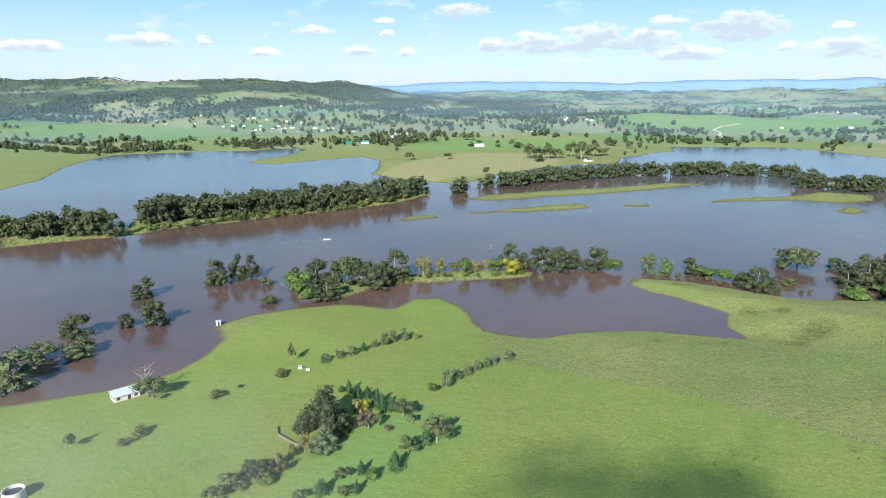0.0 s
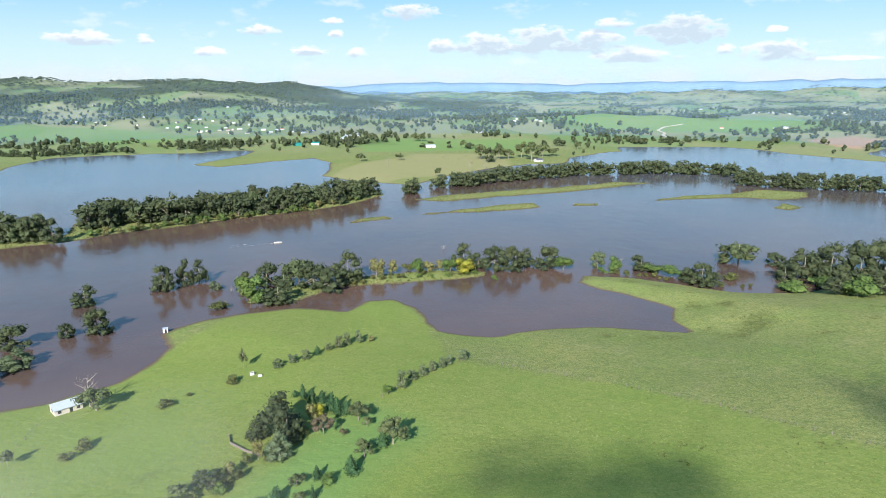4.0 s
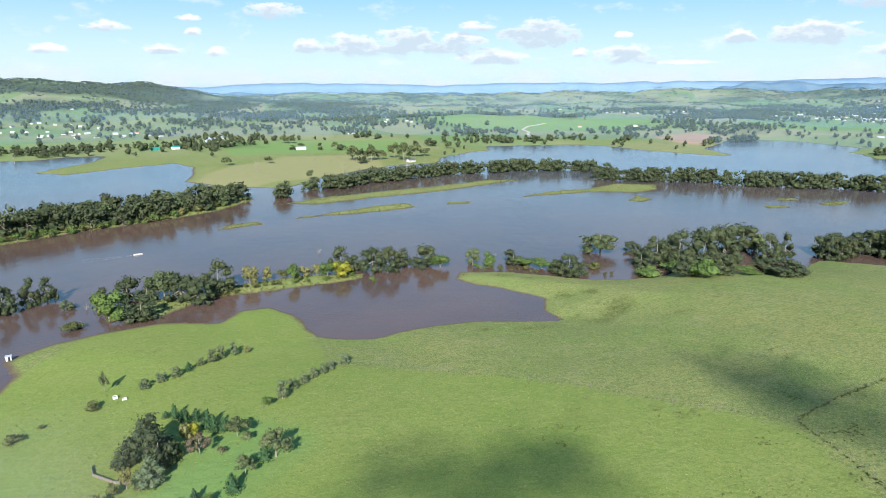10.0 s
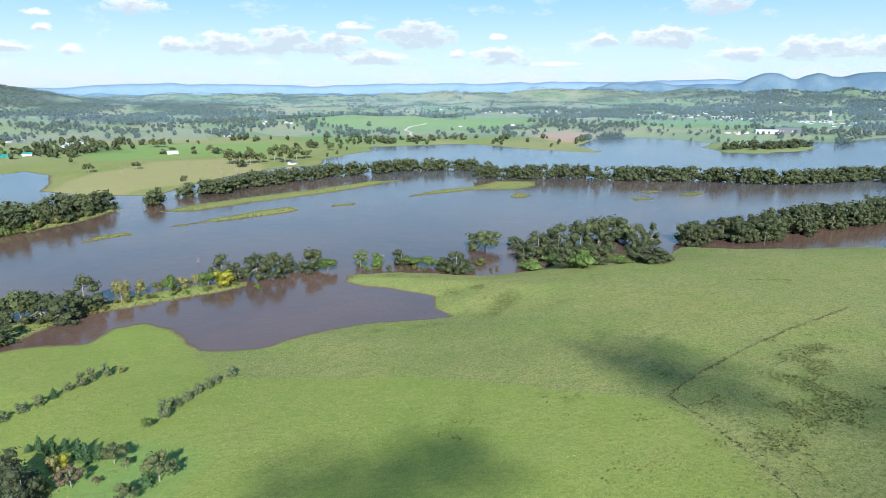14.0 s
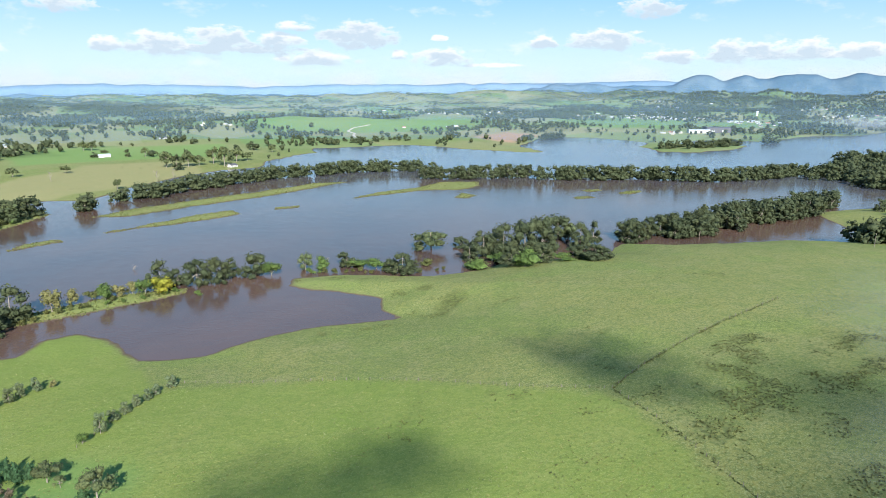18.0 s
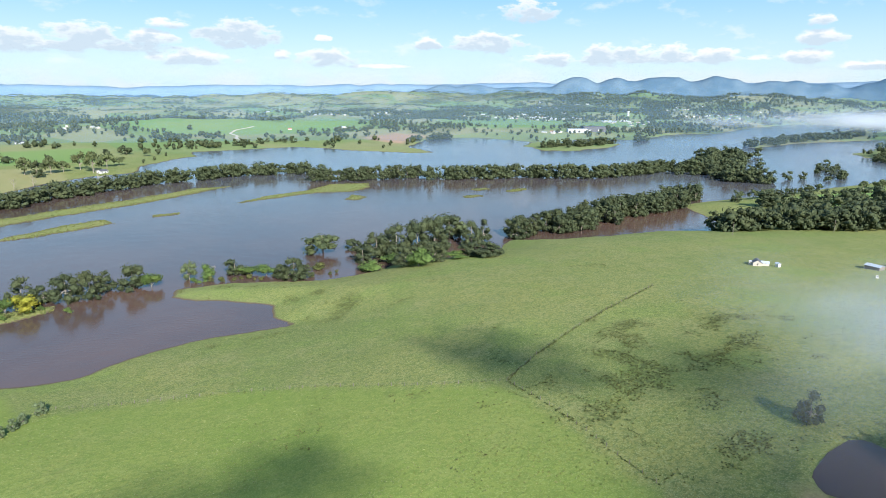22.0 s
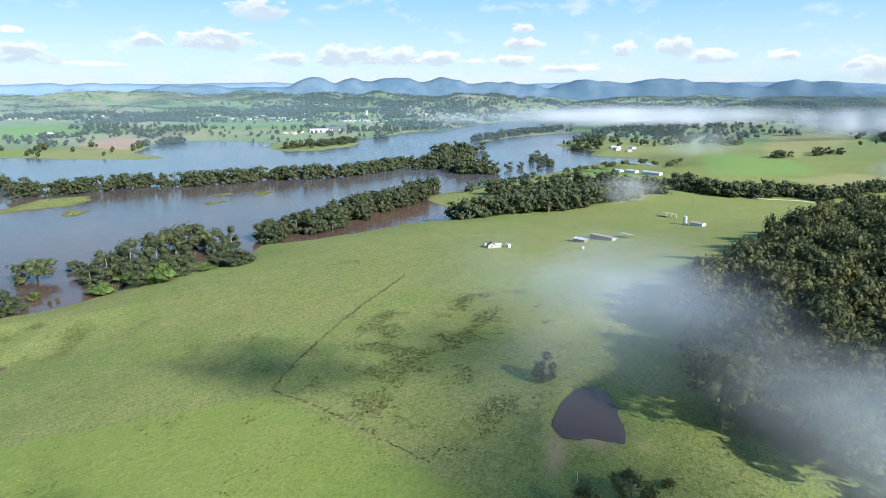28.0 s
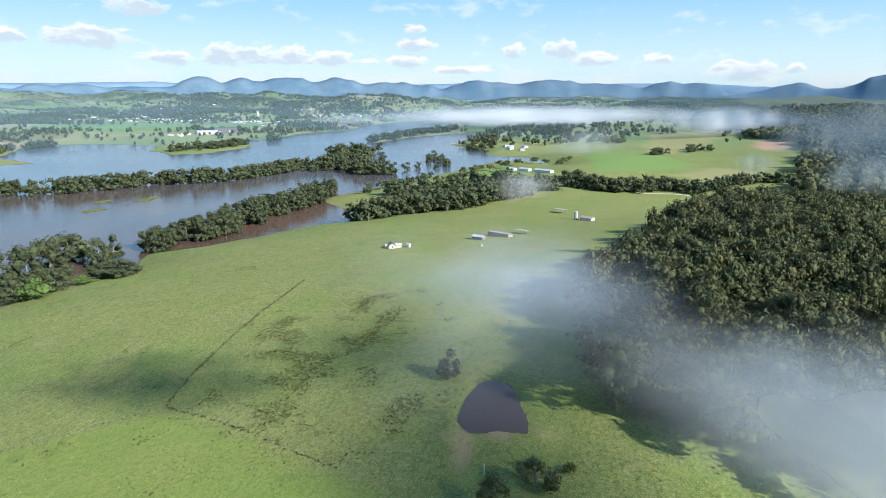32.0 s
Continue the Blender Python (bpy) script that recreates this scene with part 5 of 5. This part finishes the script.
def open_shed(name, x, y, turn, w, d, h, roof, frame_mat, label, closed_back=True):
    """A shed that is open in front: posts, back wall and a low sloping roof."""
    top = new(name)
    top.matrix_world = pose(x, y, ground(x, y), 0, 0, turn)
    bm = box((0, 0, 0, w + 0.8, d + 0.8, 0.14))
    bmesh.ops.transform(bm, matrix=pose(0, 0, h, math.degrees(math.atan2(0.5, d)), 0, 0), verts=bm.verts)
    part("roof", bm, roof, top)
    count = max(2, int(w / 3.6) + 1)
    for i in range(count):
        px = -w / 2 + 0.1 + (w - 0.2) * i / (count - 1)
        part("post", box((px, -d / 2 + 0.15, -0.5, 0.22, 0.22, h + 0.3)), frame_mat, top)
    part("front_beam", box((0, -d / 2 + 0.13, h - 0.45, w, 0.14, 0.34)), frame_mat, top)
    if closed_back:
        part("back_wall", box((0, d / 2 - 0.1, -0.5, w, 0.14, h + 0.7)), roof, top)
        part("side_wall", box((-w / 2 + 0.07, 0, -0.5, 0.13, d - 0.2, h + 0.4)), roof, top)
        part("side_wall", box((w / 2 - 0.07, 0, -0.5, 0.13, d - 0.2, h + 0.4)), roof, top)
    return tagged(top, label, "shed")


def cylinder(r, h, sides=24, z=0.0, r2=None):
    bm = bmesh.new()
    bmesh.ops.create_cone(bm, cap_ends=True, segments=sides, radius1=r, radius2=r if r2 is None else r2, depth=h, matrix=Matrix.Translation((0, 0, z + h / 2)))
    return bm


# meadow buildings
building("shed", -116.5, 212, 40, 8.8, 6.2, 2.6, 1.4, CREAM, TIN, "cream shed with a pale corrugated iron roof", "shed", over=0.4, lean=0, sink=0.2)
pump = new("pump_shed")
pump.matrix_world = pose(-108.6, 288.2, 0.1, 0, 0, 15)
part("wall", box((0, 0, -0.4, 2.1, 1.8, 2.3)), WHITE, pump)
bm = box((0, 0, 1.92, 2.5, 2.2, 0.1))
part("roof", bm, TIN, pump)
part("door", box((0.2, -0.93, 0.0, 0.8, 0.06, 1.7)), DARK, pump)
tagged(pump, "small white pump shed at the flood edge", "shed")


def trough(x, y, turn, w, d, h, mat, label):
    top = new("water_trough")
    top.matrix_world = pose(x, y, ground(x, y), 0, 0, turn)
    t = 0.1
    part("basin", box((0, 0, -0.2, w, d, 0.3), (-w / 2 + t / 2, 0, 0.1, t, d, h), (w / 2 - t / 2, 0, 0.1, t, d, h), (0, -d / 2 + t / 2, 0.1, w - 2 * t, t, h), (0, d / 2 - t / 2, 0.1, w - 2 * t, t, h)), mat, top)
    part("water_surface", box((0, 0, 0.1, w - 2.2 * t, d - 2.2 * t, h * 0.7)), DARK, top)
    return tagged(top, label, "trough")


trough(-56, 229, 20, 1.5, 1.3, 0.9, WHITE, "square white water trough on the meadow")
trough(-52.5, 226.6, 10, 1.6, 0.9, 0.6, CONCRETE, "low concrete water trough on the meadow")
trough(347, 83, 15, 2.4, 1.2, 0.9, WHITE, "white water trough on a farm slope")
tank = new("water_tank")
tank.matrix_world = pose(-113, 146, ground(-113, 146) - 0.3)
bm = cylinder(2.7, 3.1, 32)
bmesh.ops.delete(bm, geom=[f for f in bm.faces if f.normal.z > 0.9], context="FACES_ONLY")
part("shell", bm, CONCRETE, tank)
bm = cylinder(2.45, 0.05, 32, 2.1)
part("water_surface", bm, DARK, tank)
bm = bmesh.new()
for i in range(32):
    a, b = 2 * math.pi * i / 32, 2 * math.pi * (i + 1) / 32
    q = [bm.verts.new((r * math.cos(t), r * math.sin(t), z)) for t, r, z in ((a, 2.72, 3.1), (b, 2.72, 3.1), (b, 2.45, 3.1), (a, 2.45, 3.1), (b, 2.45, 2.1), (a, 2.45, 2.1))]
    bm.faces.new(q[:4])
    bm.faces.new((q[3], q[2], q[4], q[5]))
part("rim", bm, CONCRETE, tank)
part("hatch", box((0, -2.74, 1.1, 0.5, 0.06, 0.5)), DARK, tank)
tagged(tank, "round open concrete water tank in a paddock", "water tank")

# the farm on the hill
home = building("farmhouse", 339, 135.5, 28, 7.5, 5.6, 2.6, 1.9, CREAM, SLATE, "cream farmhouse with a grey gable and a white-roofed wing", "house")
for name, bm, mat in (("wing_wall", gable_walls(5.0, 4.2, 2.3, 1.1), CREAM), ("wing_roof", gable(5.0, 4.2, 2.3, 1.1, 0.3), TIN)):
    bmesh.ops.transform(bm, matrix=pose(0.4, -5.2, 0, 0, 0, 90), verts=bm.verts)
    part(name, bm, mat, home)
for name, bm, mat in (("lean_to_wall", box((2.0, 4.0, -0.5, 3.2, 2.3, 2.7)), CREAM), ("lean_to_roof", box((2.0, 4.05, 2.22, 3.6, 2.5, 0.12)), WHITE)):
    part(name, bm, mat, home)
home.scale = (0.74, 0.74, 0.74)
building("outhouse", 342, 126, 65, 1.9, 1.7, 1.9, 0.5, WHITE, TIN, "small white outhouse beside a farmhouse", "shed", openings=False)
building("shed", 371, 90.5, 75, 7.4, 5.0, 1.9, 0.7, TIMBER, TIN, "pale iron shed on a misty farm slope", "shed", openings=False)
open_shed("open_shed", 383, 79.8, 68, 15.5, 5.0, 2.3, RUST, WHITE, "long open farm shed with white posts")
open_shed("open_shed", 396, 68, 60, 8.0, 4.5, 2.1, RUST, TIMBER, "low open hay shed with an iron roof", False)
open_shed("open_shed", 520, 58, 60, 9.5, 6.0, 3.0, RUST, WHITE, "open barn with dark bays on the hilltop", False)
building("dairy", 472, 33, 62, 9.5, 5.0, 2.1, 0.9, WHITE, RUST, "white dairy building with a rusty roof beside a silo", "barn")
silo = new("silo")
silo.matrix_world = pose(478, 42, ground(478, 42) - 0.3)
part("barrel", cylinder(1.45, 6.0, 24), STEEL, silo)
part("cap", cylinder(1.5, 0.8, 24, 6.0, 0.25), STEEL, silo)
for k in range(5):
    part("hoop", cylinder(1.48, 0.08, 24, 0.7 + 1.15 * k), TIN, silo)
tagged(silo, "tall galvanised steel grain silo on a farm", "silo")


def power_pole(x, y, h=10.0):
    top = new("power_pole")
    top.matrix_world = pose(x, y, ground(x, y) - 0.4, 0, 0, 30)
    part("pole", cylinder(0.17, h, 10, 0, 0.11), TIMBER, top)
    part("crossarm", box((0, 0, h - 0.9, 2.4, 0.12, 0.14)), TIMBER, top)
    for k in (-1.0, 0.0, 1.0):
        part("insulator", cylinder(0.06, 0.2, 8, h - 0.76) if k == 0 else box((k, 0, h - 0.76, 0.1, 0.1, 0.2)), WHITE, top)
    return tagged(top, "weathered timber power pole with a crossarm", "pole", "power poles")


for x, y in ((443, 196), (595, 47), (55, 812), (128, 880), (500, 150), (700, 240)):
    power_pole(x, y)
nest = new("dead_pole")
nest.matrix_world = pose(127, 29, ground(127, 29))
part("pole", cylinder(0.09, 3.2, 8), WHITE, nest)
part("bracket", box((0, 0, 2.2, 0.8, 0.1, 0.1)), WHITE, nest)
tagged(nest, "short white marker post beside a dam", "post")

# the pond on the slope
v = [(x, y, POND_LEVEL) for x, y in POND]
cx, cy = sum(p[0] for p in v) / len(v), sum(p[1] for p in v) / len(v)
ring = [(cx + (x - cx) * 1.05, cy + (y - cy) * 1.05, z) for x, y, z in v]


def build_pond(n):
    p = place(n)
    surface(n, n.mix(n.noise(0.2, 3, 0.5, p), (0.066, 0.046, 0.034), (0.052, 0.037, 0.028)), 0.06, n.noise(1.2, 3, 0.5, p), 0.12, 0.1, specular=0.22)


pond = mesh("pond_water", [(cx, cy, POND_LEVEL)] + ring, [(0, i + 1, (i + 1) % len(ring) + 1) for i in range(len(ring))], material("muddy pond", build_pond))
tagged(pond, "dark muddy water of a farm dam", "pond", kind="structure")

# valley and far farms
for x, y, turn, w, mat in ((1300, 262, 20, 13, TIN), (1220, 238, 30, 16, WHITE), (1276, 219, 25, 18, TIN), (1206, 212, 10, 11, TIN), (1255, 245, 70, 12, WHITE)):
    building("house", x, y, turn, w, 8, 3.2, 2.0, WHITE, mat, "white farm building with a pale roof by flood water", "house", "valley farm")
for x, y, w in ((862, 147, 16), (838, 118, 26), (872, 168, 14)):
    building("shed", x, y, 62, w, 8, 3.2, 1.4, WHITE, TIN, "long white farm shed below the hill", "shed", "valley sheds", openings=False)
building("shed", -190, 1288, 8, 20, 10, 4, 1.6, GREEN_TIN, GREEN_TIN, "green iron shed beside the flooded paddock", "shed", "green sheds")
building("shed", -156, 1292, -5, 15, 10, 4, 2.2, WHITE, GREEN_TIN, "white shed with a green iron roof", "shed", "green sheds")
building("house", 68, 1212, 10, 18, 9, 3.2, 2.2, WHITE, TIN, "white farmhouse with a pale roof among paddocks", "house", lean=2.5)
building("house", 226, 990, 30, 13, 8, 3, 2, WHITE, SLATE, "small white house under tall trees", "house", sink=0.1)
building("house", 201, 1499, 0, 16, 9, 3, 2, WHITE, SLATE, "white house with a dark roof on a ridge", "house")
net = mesh("shade_netting", [(x, y, ground(x, y) + 3.0) for x, y in ((-116, 1381), (-86, 1365), (-82, 1486), (-107, 1526))], [(0, 1, 2, 3)], plain("grey netting", (0.38, 0.42, 0.42), 0.9))
net.modifiers.new("thick", "SOLIDIFY").thickness = 0.3
tagged(net, "grey shade netting stretched over a crop", "netting")
for i, (x, y) in enumerate(((-116, 1381), (-86, 1365), (-82, 1486), (-107, 1526))):
    p = part("post", cylinder(0.15, 3.4, 8), TIMBER, net)
    p.location = (x, y, ground(x, y) - 0.4)
works = building("factory", 1430, 1085, -40, 52, 26, 8, 1.5, WHITE, TIN, "long white factory hall beside flooded land", "factory", openings=False)
part("loading_door", box((-10, -13.05, 0, 6, 0.1, 5), (4, -13.05, 0, 6, 0.1, 5)), DARK, works)
hall = building("factory", 1478, 1066, -38, 60, 34, 13, 1.2, SLATE, SLATE, "dark grey factory hall beside flooded land", "factory", openings=False)
part("loading_door", box((-14, -17.05, 0, 7, 0.1, 6), (12, -17.05, 0, 7, 0.1, 6)), WHITE, hall)
tower = new("tower")
tower.matrix_world = pose(2080, 1350, ground(2080, 1350))
part("shaft", cylinder(4, 15, 16), WHITE, tower)
part("cap", cylinder(5, 2.5, 16, 15), WHITE, tower)
tagged(tower, "tall white tower rising over a town", "tower")

# houses of the town and along the far roads: one model for each roof
homes = [building("house", 0, 0, 0, 15, 9, 3.1, 2.3, CREAM, roof, label, "house", "town houses", openings=False) for roof, label in
         ((TIN, "cream house with a pale iron roof"), (TILE, "cream house with a terracotta roof"), (SLATE, "cream house with a dark roof"), (WHITE, "cream house with a white roof"))]
SITES = [(1720, 1700, 130, 90, 14), (1730, 1520, 110, 60, 20), (1900, 1600, 150, 90, 26), (1860, 1410, 110, 60, 26), (1840, 1240, 90, 50, 20), (1840, 1140, 70, 40, 12),
         (1325, 1085, 36, 26, 12), (2430, 1560, 160, 60, 16), (2290, 1220, 110, 60, 16), (2440, 1090, 120, 50, 20), (2710, 1055, 120, 50, 12),
         (-372, 1546, 60, 20, 4), (-320, 1650, 80, 30, 6), (-230, 1560, 80, 40, 4), (-848, 1816, 120, 60, 6), (-525, 1700, 100, 50, 7), (-440, 1600, 60, 30, 4), (-108, 1460, 40, 20, 2),
         (-576, 1863, 140, 60, 8), (330, 1700, 120, 60, 6), (900, 1560, 160, 40, 5), (1250, 1900, 180, 60, 8),
         (2000, 1900, 300, 150, 30), (1500, 2000, 250, 120, 16), (2500, 1900, 250, 150, 16), (1200, 2200, 250, 120, 10), (2600, 1400, 220, 120, 18), (-700, 2150, 260, 80, 8)]
for cx, cy, a, b, count in SITES:
    for k in range(count):
        x, y = cx + rng.normal() * a * 0.6, cy + rng.normal() * b * 0.6
        if ground(x, y) > 1.0:
            made = copy_thing(homes[rng.choice(4, p=(0.42, 0.14, 0.16, 0.28))], pose(x, y, ground(x, y), 0, 0, rng.uniform(0, 180)))
            made.scale = (rng.uniform(0.45, 0.85), rng.uniform(0.5, 0.8), rng.uniform(0.6, 0.9))
for h in homes:
    for o in (*h.children_recursive, h):
        bpy.data.objects.remove(o)


# ---- farm tracks ----
def track(points, width, mat, label):
    """A pale strip of beaten gravel draped on the ground."""
    p = np.array(points, float)
    seg = np.hypot(*(p[1:] - p[:-1]).T)
    run = np.concatenate([[0], np.cumsum(seg)])
    s = np.arange(0, run[-1], 4.0)
    x, y = np.interp(s, run, p[:, 0]), np.interp(s, run, p[:, 1])
    for _ in range(4):
        x[1:-1], y[1:-1] = (x[:-2] + 2 * x[1:-1] + x[2:]) / 4, (y[:-2] + 2 * y[1:-1] + y[2:]) / 4
    dx, dy = np.gradient(x), np.gradient(y)
    l = np.hypot(dx, dy)
    verts = []
    for k in (-0.5, -0.17, 0.17, 0.5):
        w = width * k * (1 + 0.15 * rough(s, s * 0, 9, 3))
        verts += [(a, b, ground(a, b) + (0.18 if abs(k) < 0.4 else 0.06)) for a, b in zip(x - dy / l * w, y + dx / l * w)]
    n = len(s)
    ob = mesh("track", verts, [(r * n + i, r * n + i + 1, (r + 1) * n + i + 1, (r + 1) * n + i) for r in range(3) for i in range(n - 1)], mat)
    return tagged(ob, label, "track", kind="structure")


GRAVEL = plain("pale gravel", (0.40, 0.35, 0.27), 0.95)
track([(615, 1400), (622, 1450), (648, 1500), (652, 1555), (692, 1610), (760, 1650)], 7, GRAVEL, "pale gravel farm track on a green hill")
track([(735, 50), (705, 25), (700, -10), (712, -40), (690, -80)], 5, GRAVEL, "pale gravel road through a tree belt")

# ---- fences ----
def fence(points, gap, label, group):
    """Split timber posts with three wires."""
    p = np.array(points, float)
    seg = np.hypot(*(p[1:] - p[:-1]).T)
    run = np.concatenate([[0], np.cumsum(seg)])
    top = new("fence")
    tops = []
    first = None
    for s in np.arange(0, run[-1], gap):
        i = min(max(np.searchsorted(run, s) - 1, 0), len(seg) - 1)
        x, y = p[i] + (p[i + 1] - p[i]) * (s - run[i]) / seg[i]
        z = ground(x, y)
        if first is None:
            first = part("post", cylinder(0.09, 1.6, 7, 0, 0.07), TIMBER, top)
            ob = first
        else:
            ob = first.copy()
            scene.collection.objects.link(ob)
        ob.matrix_basis = pose(x, y, z - 0.4, rng.uniform(-4, 4), rng.uniform(-4, 4), rng.uniform(0, 90))
        tops.append((x, y, z))
    for lift in (0.4, 0.75, 1.1):
        verts, faces = [], []
        for a, b in zip(tops, tops[1:]):
            tube(verts, faces, (a[0], a[1], a[2] + lift), (b[0], b[1], b[2] + lift), 0.008, 0.008, 3)
        mesh("wire", verts, faces, TIMBER, top)
    return tagged(top, label, "fence", group)


LINES = [[(141, 130), (162, 136), (199, 142), (231, 146), (262, 150)], [(141, 130), (135, 104), (126, 78), (122, 64)],
         [(27, 241), (54, 219), (80, 198), (101, 177), (122, 150), (141, 130)]]
for line in LINES:
    fence(line, 4.5, "old timber post and wire fence on pasture", "meadow fences")
gx, gy = [], []
for line, share in zip(LINES, (2.2, 0.9, 0.25)):
    for (ax, ay), (bx, by) in zip(line, line[1:]):
        for k in range(int(math.hypot(bx - ax, by - ay) * share)):
            u = rng.uniform()
            gx.append(ax + (bx - ax) * u + rng.normal(0, 0.35))
            gy.append(ay + (by - ay) * u + rng.normal(0, 0.35))
tufts("fence_grass", np.array(gx), np.array(gy), 0.42, 0.30, TUSSOCK, "long dark grass grown along the fences")
fence([(27, 241), (12, 224), (-6, 200)], 4.0, "timber post fence along a planted row", "meadow fences")
fence([(-120, 200), (-118, 185), (-116, 165), (-110, 150)], 5.0, "timber post fence below a shed", "meadow fences")
wall = new("garden_wall")
pts = [(-52.5, 180), (-50.7, 174.3), (-44.5, 168.2), (-39.4, 164.9)]
for (ax, ay), (bx, by) in zip(pts, pts[1:]):
    n = int(math.hypot(bx - ax, by - ay) / 1.3)
    for i in range(n):
        x, y = ax + (bx - ax) * (i + 0.5) / n, ay + (by - ay) * (i + 0.5) / n
        ob = part("panel", box((0, 0, -0.3, 1.28, 0.16, 1.1), (0.6, 0, -0.3, 0.2, 0.22, 1.3)), TIMBER, wall)
        ob.matrix_basis = pose(x, y, ground(x, y), 0, 0, math.degrees(math.atan2(by - ay, bx - ax)))
tagged(wall, "low weathered timber garden fence on a lawn", "fence")

# ---- boat on the flood ----
boat = new("motor_boat")
boat.matrix_world = pose(-88, 467, 0.0, 0, 0, 15)
bm = bmesh.new()
sect = [(-2.9, 0.95), (-1.0, 1.1), (1.2, 1.0), (2.4, 0.55), (3.2, 0.06)]
low = [(bm.verts.new((x, -w * 0.7, -0.15)), bm.verts.new((x, w * 0.7, -0.15))) for x, w in sect]
high = [(bm.verts.new((x, -w, 0.6)), bm.verts.new((x, w, 0.6))) for x, w in sect]
for i in range(4):
    for s in (0, 1):
        bm.faces.new((low[i][s], low[i + 1][s], high[i + 1][s], high[i][s]))
    bm.faces.new((low[i][0], low[i][1], low[i + 1][1], low[i + 1][0]))
bm.faces.new((low[0][0], low[0][1], high[0][1], high[0][0]))
bmesh.ops.recalc_face_normals(bm, faces=bm.faces)
hull = part("hull", bm, WHITE, boat)
hull.modifiers.new("thick", "SOLIDIFY").thickness = 0.06
part("bench", box((-0.8, 0, 0.25, 0.4, 1.7, 0.1), (0.9, 0, 0.25, 0.4, 1.5, 0.1)), TIMBER, boat)
part("outboard_motor", box((-3.1, 0, -0.3, 0.35, 0.4, 1.2)), DARK, boat)
tagged(boat, "small white motor boat on brown flood water", "boat")

def build_foam(n):
    p = place(n)
    surface(n, n.mix(n.step(n.noise(0.9, 4, 0.7, p), 0.40, 0.60), (0.16, 0.13, 0.12), (0.62, 0.62, 0.62)), 0.6, n.noise(2.0, 3, 0.6, p), 0.5, 0.2)


# the boat's wake: two lines of broken foam that widen behind it
WAKE = material("foam", build_foam)
verts, faces = [], []
for side in (-1, 1):
    for k in range(34):
        x, n = -3.4 - 0.95 * k, len(verts)
        y, w = side * (0.7 + 0.10 * k), rng.uniform(0.08, 0.30) * (1 - k / 44)
        verts += [(x, y - w, 0.03), (x - rng.uniform(0.5, 0.95), y + side * 0.08 - w * 0.7, 0.03), (x - rng.uniform(0.5, 0.95), y + side * 0.08 + w * 0.7, 0.03), (x, y + w, 0.03)]
        faces.append((n, n + 1, n + 2, n + 3))
wake = mesh("wake", verts, faces, WAKE)
wake.matrix_world = boat.matrix_world
tagged(wake, "broken white foam trailing a boat on flood water", "foam", kind="stuff")
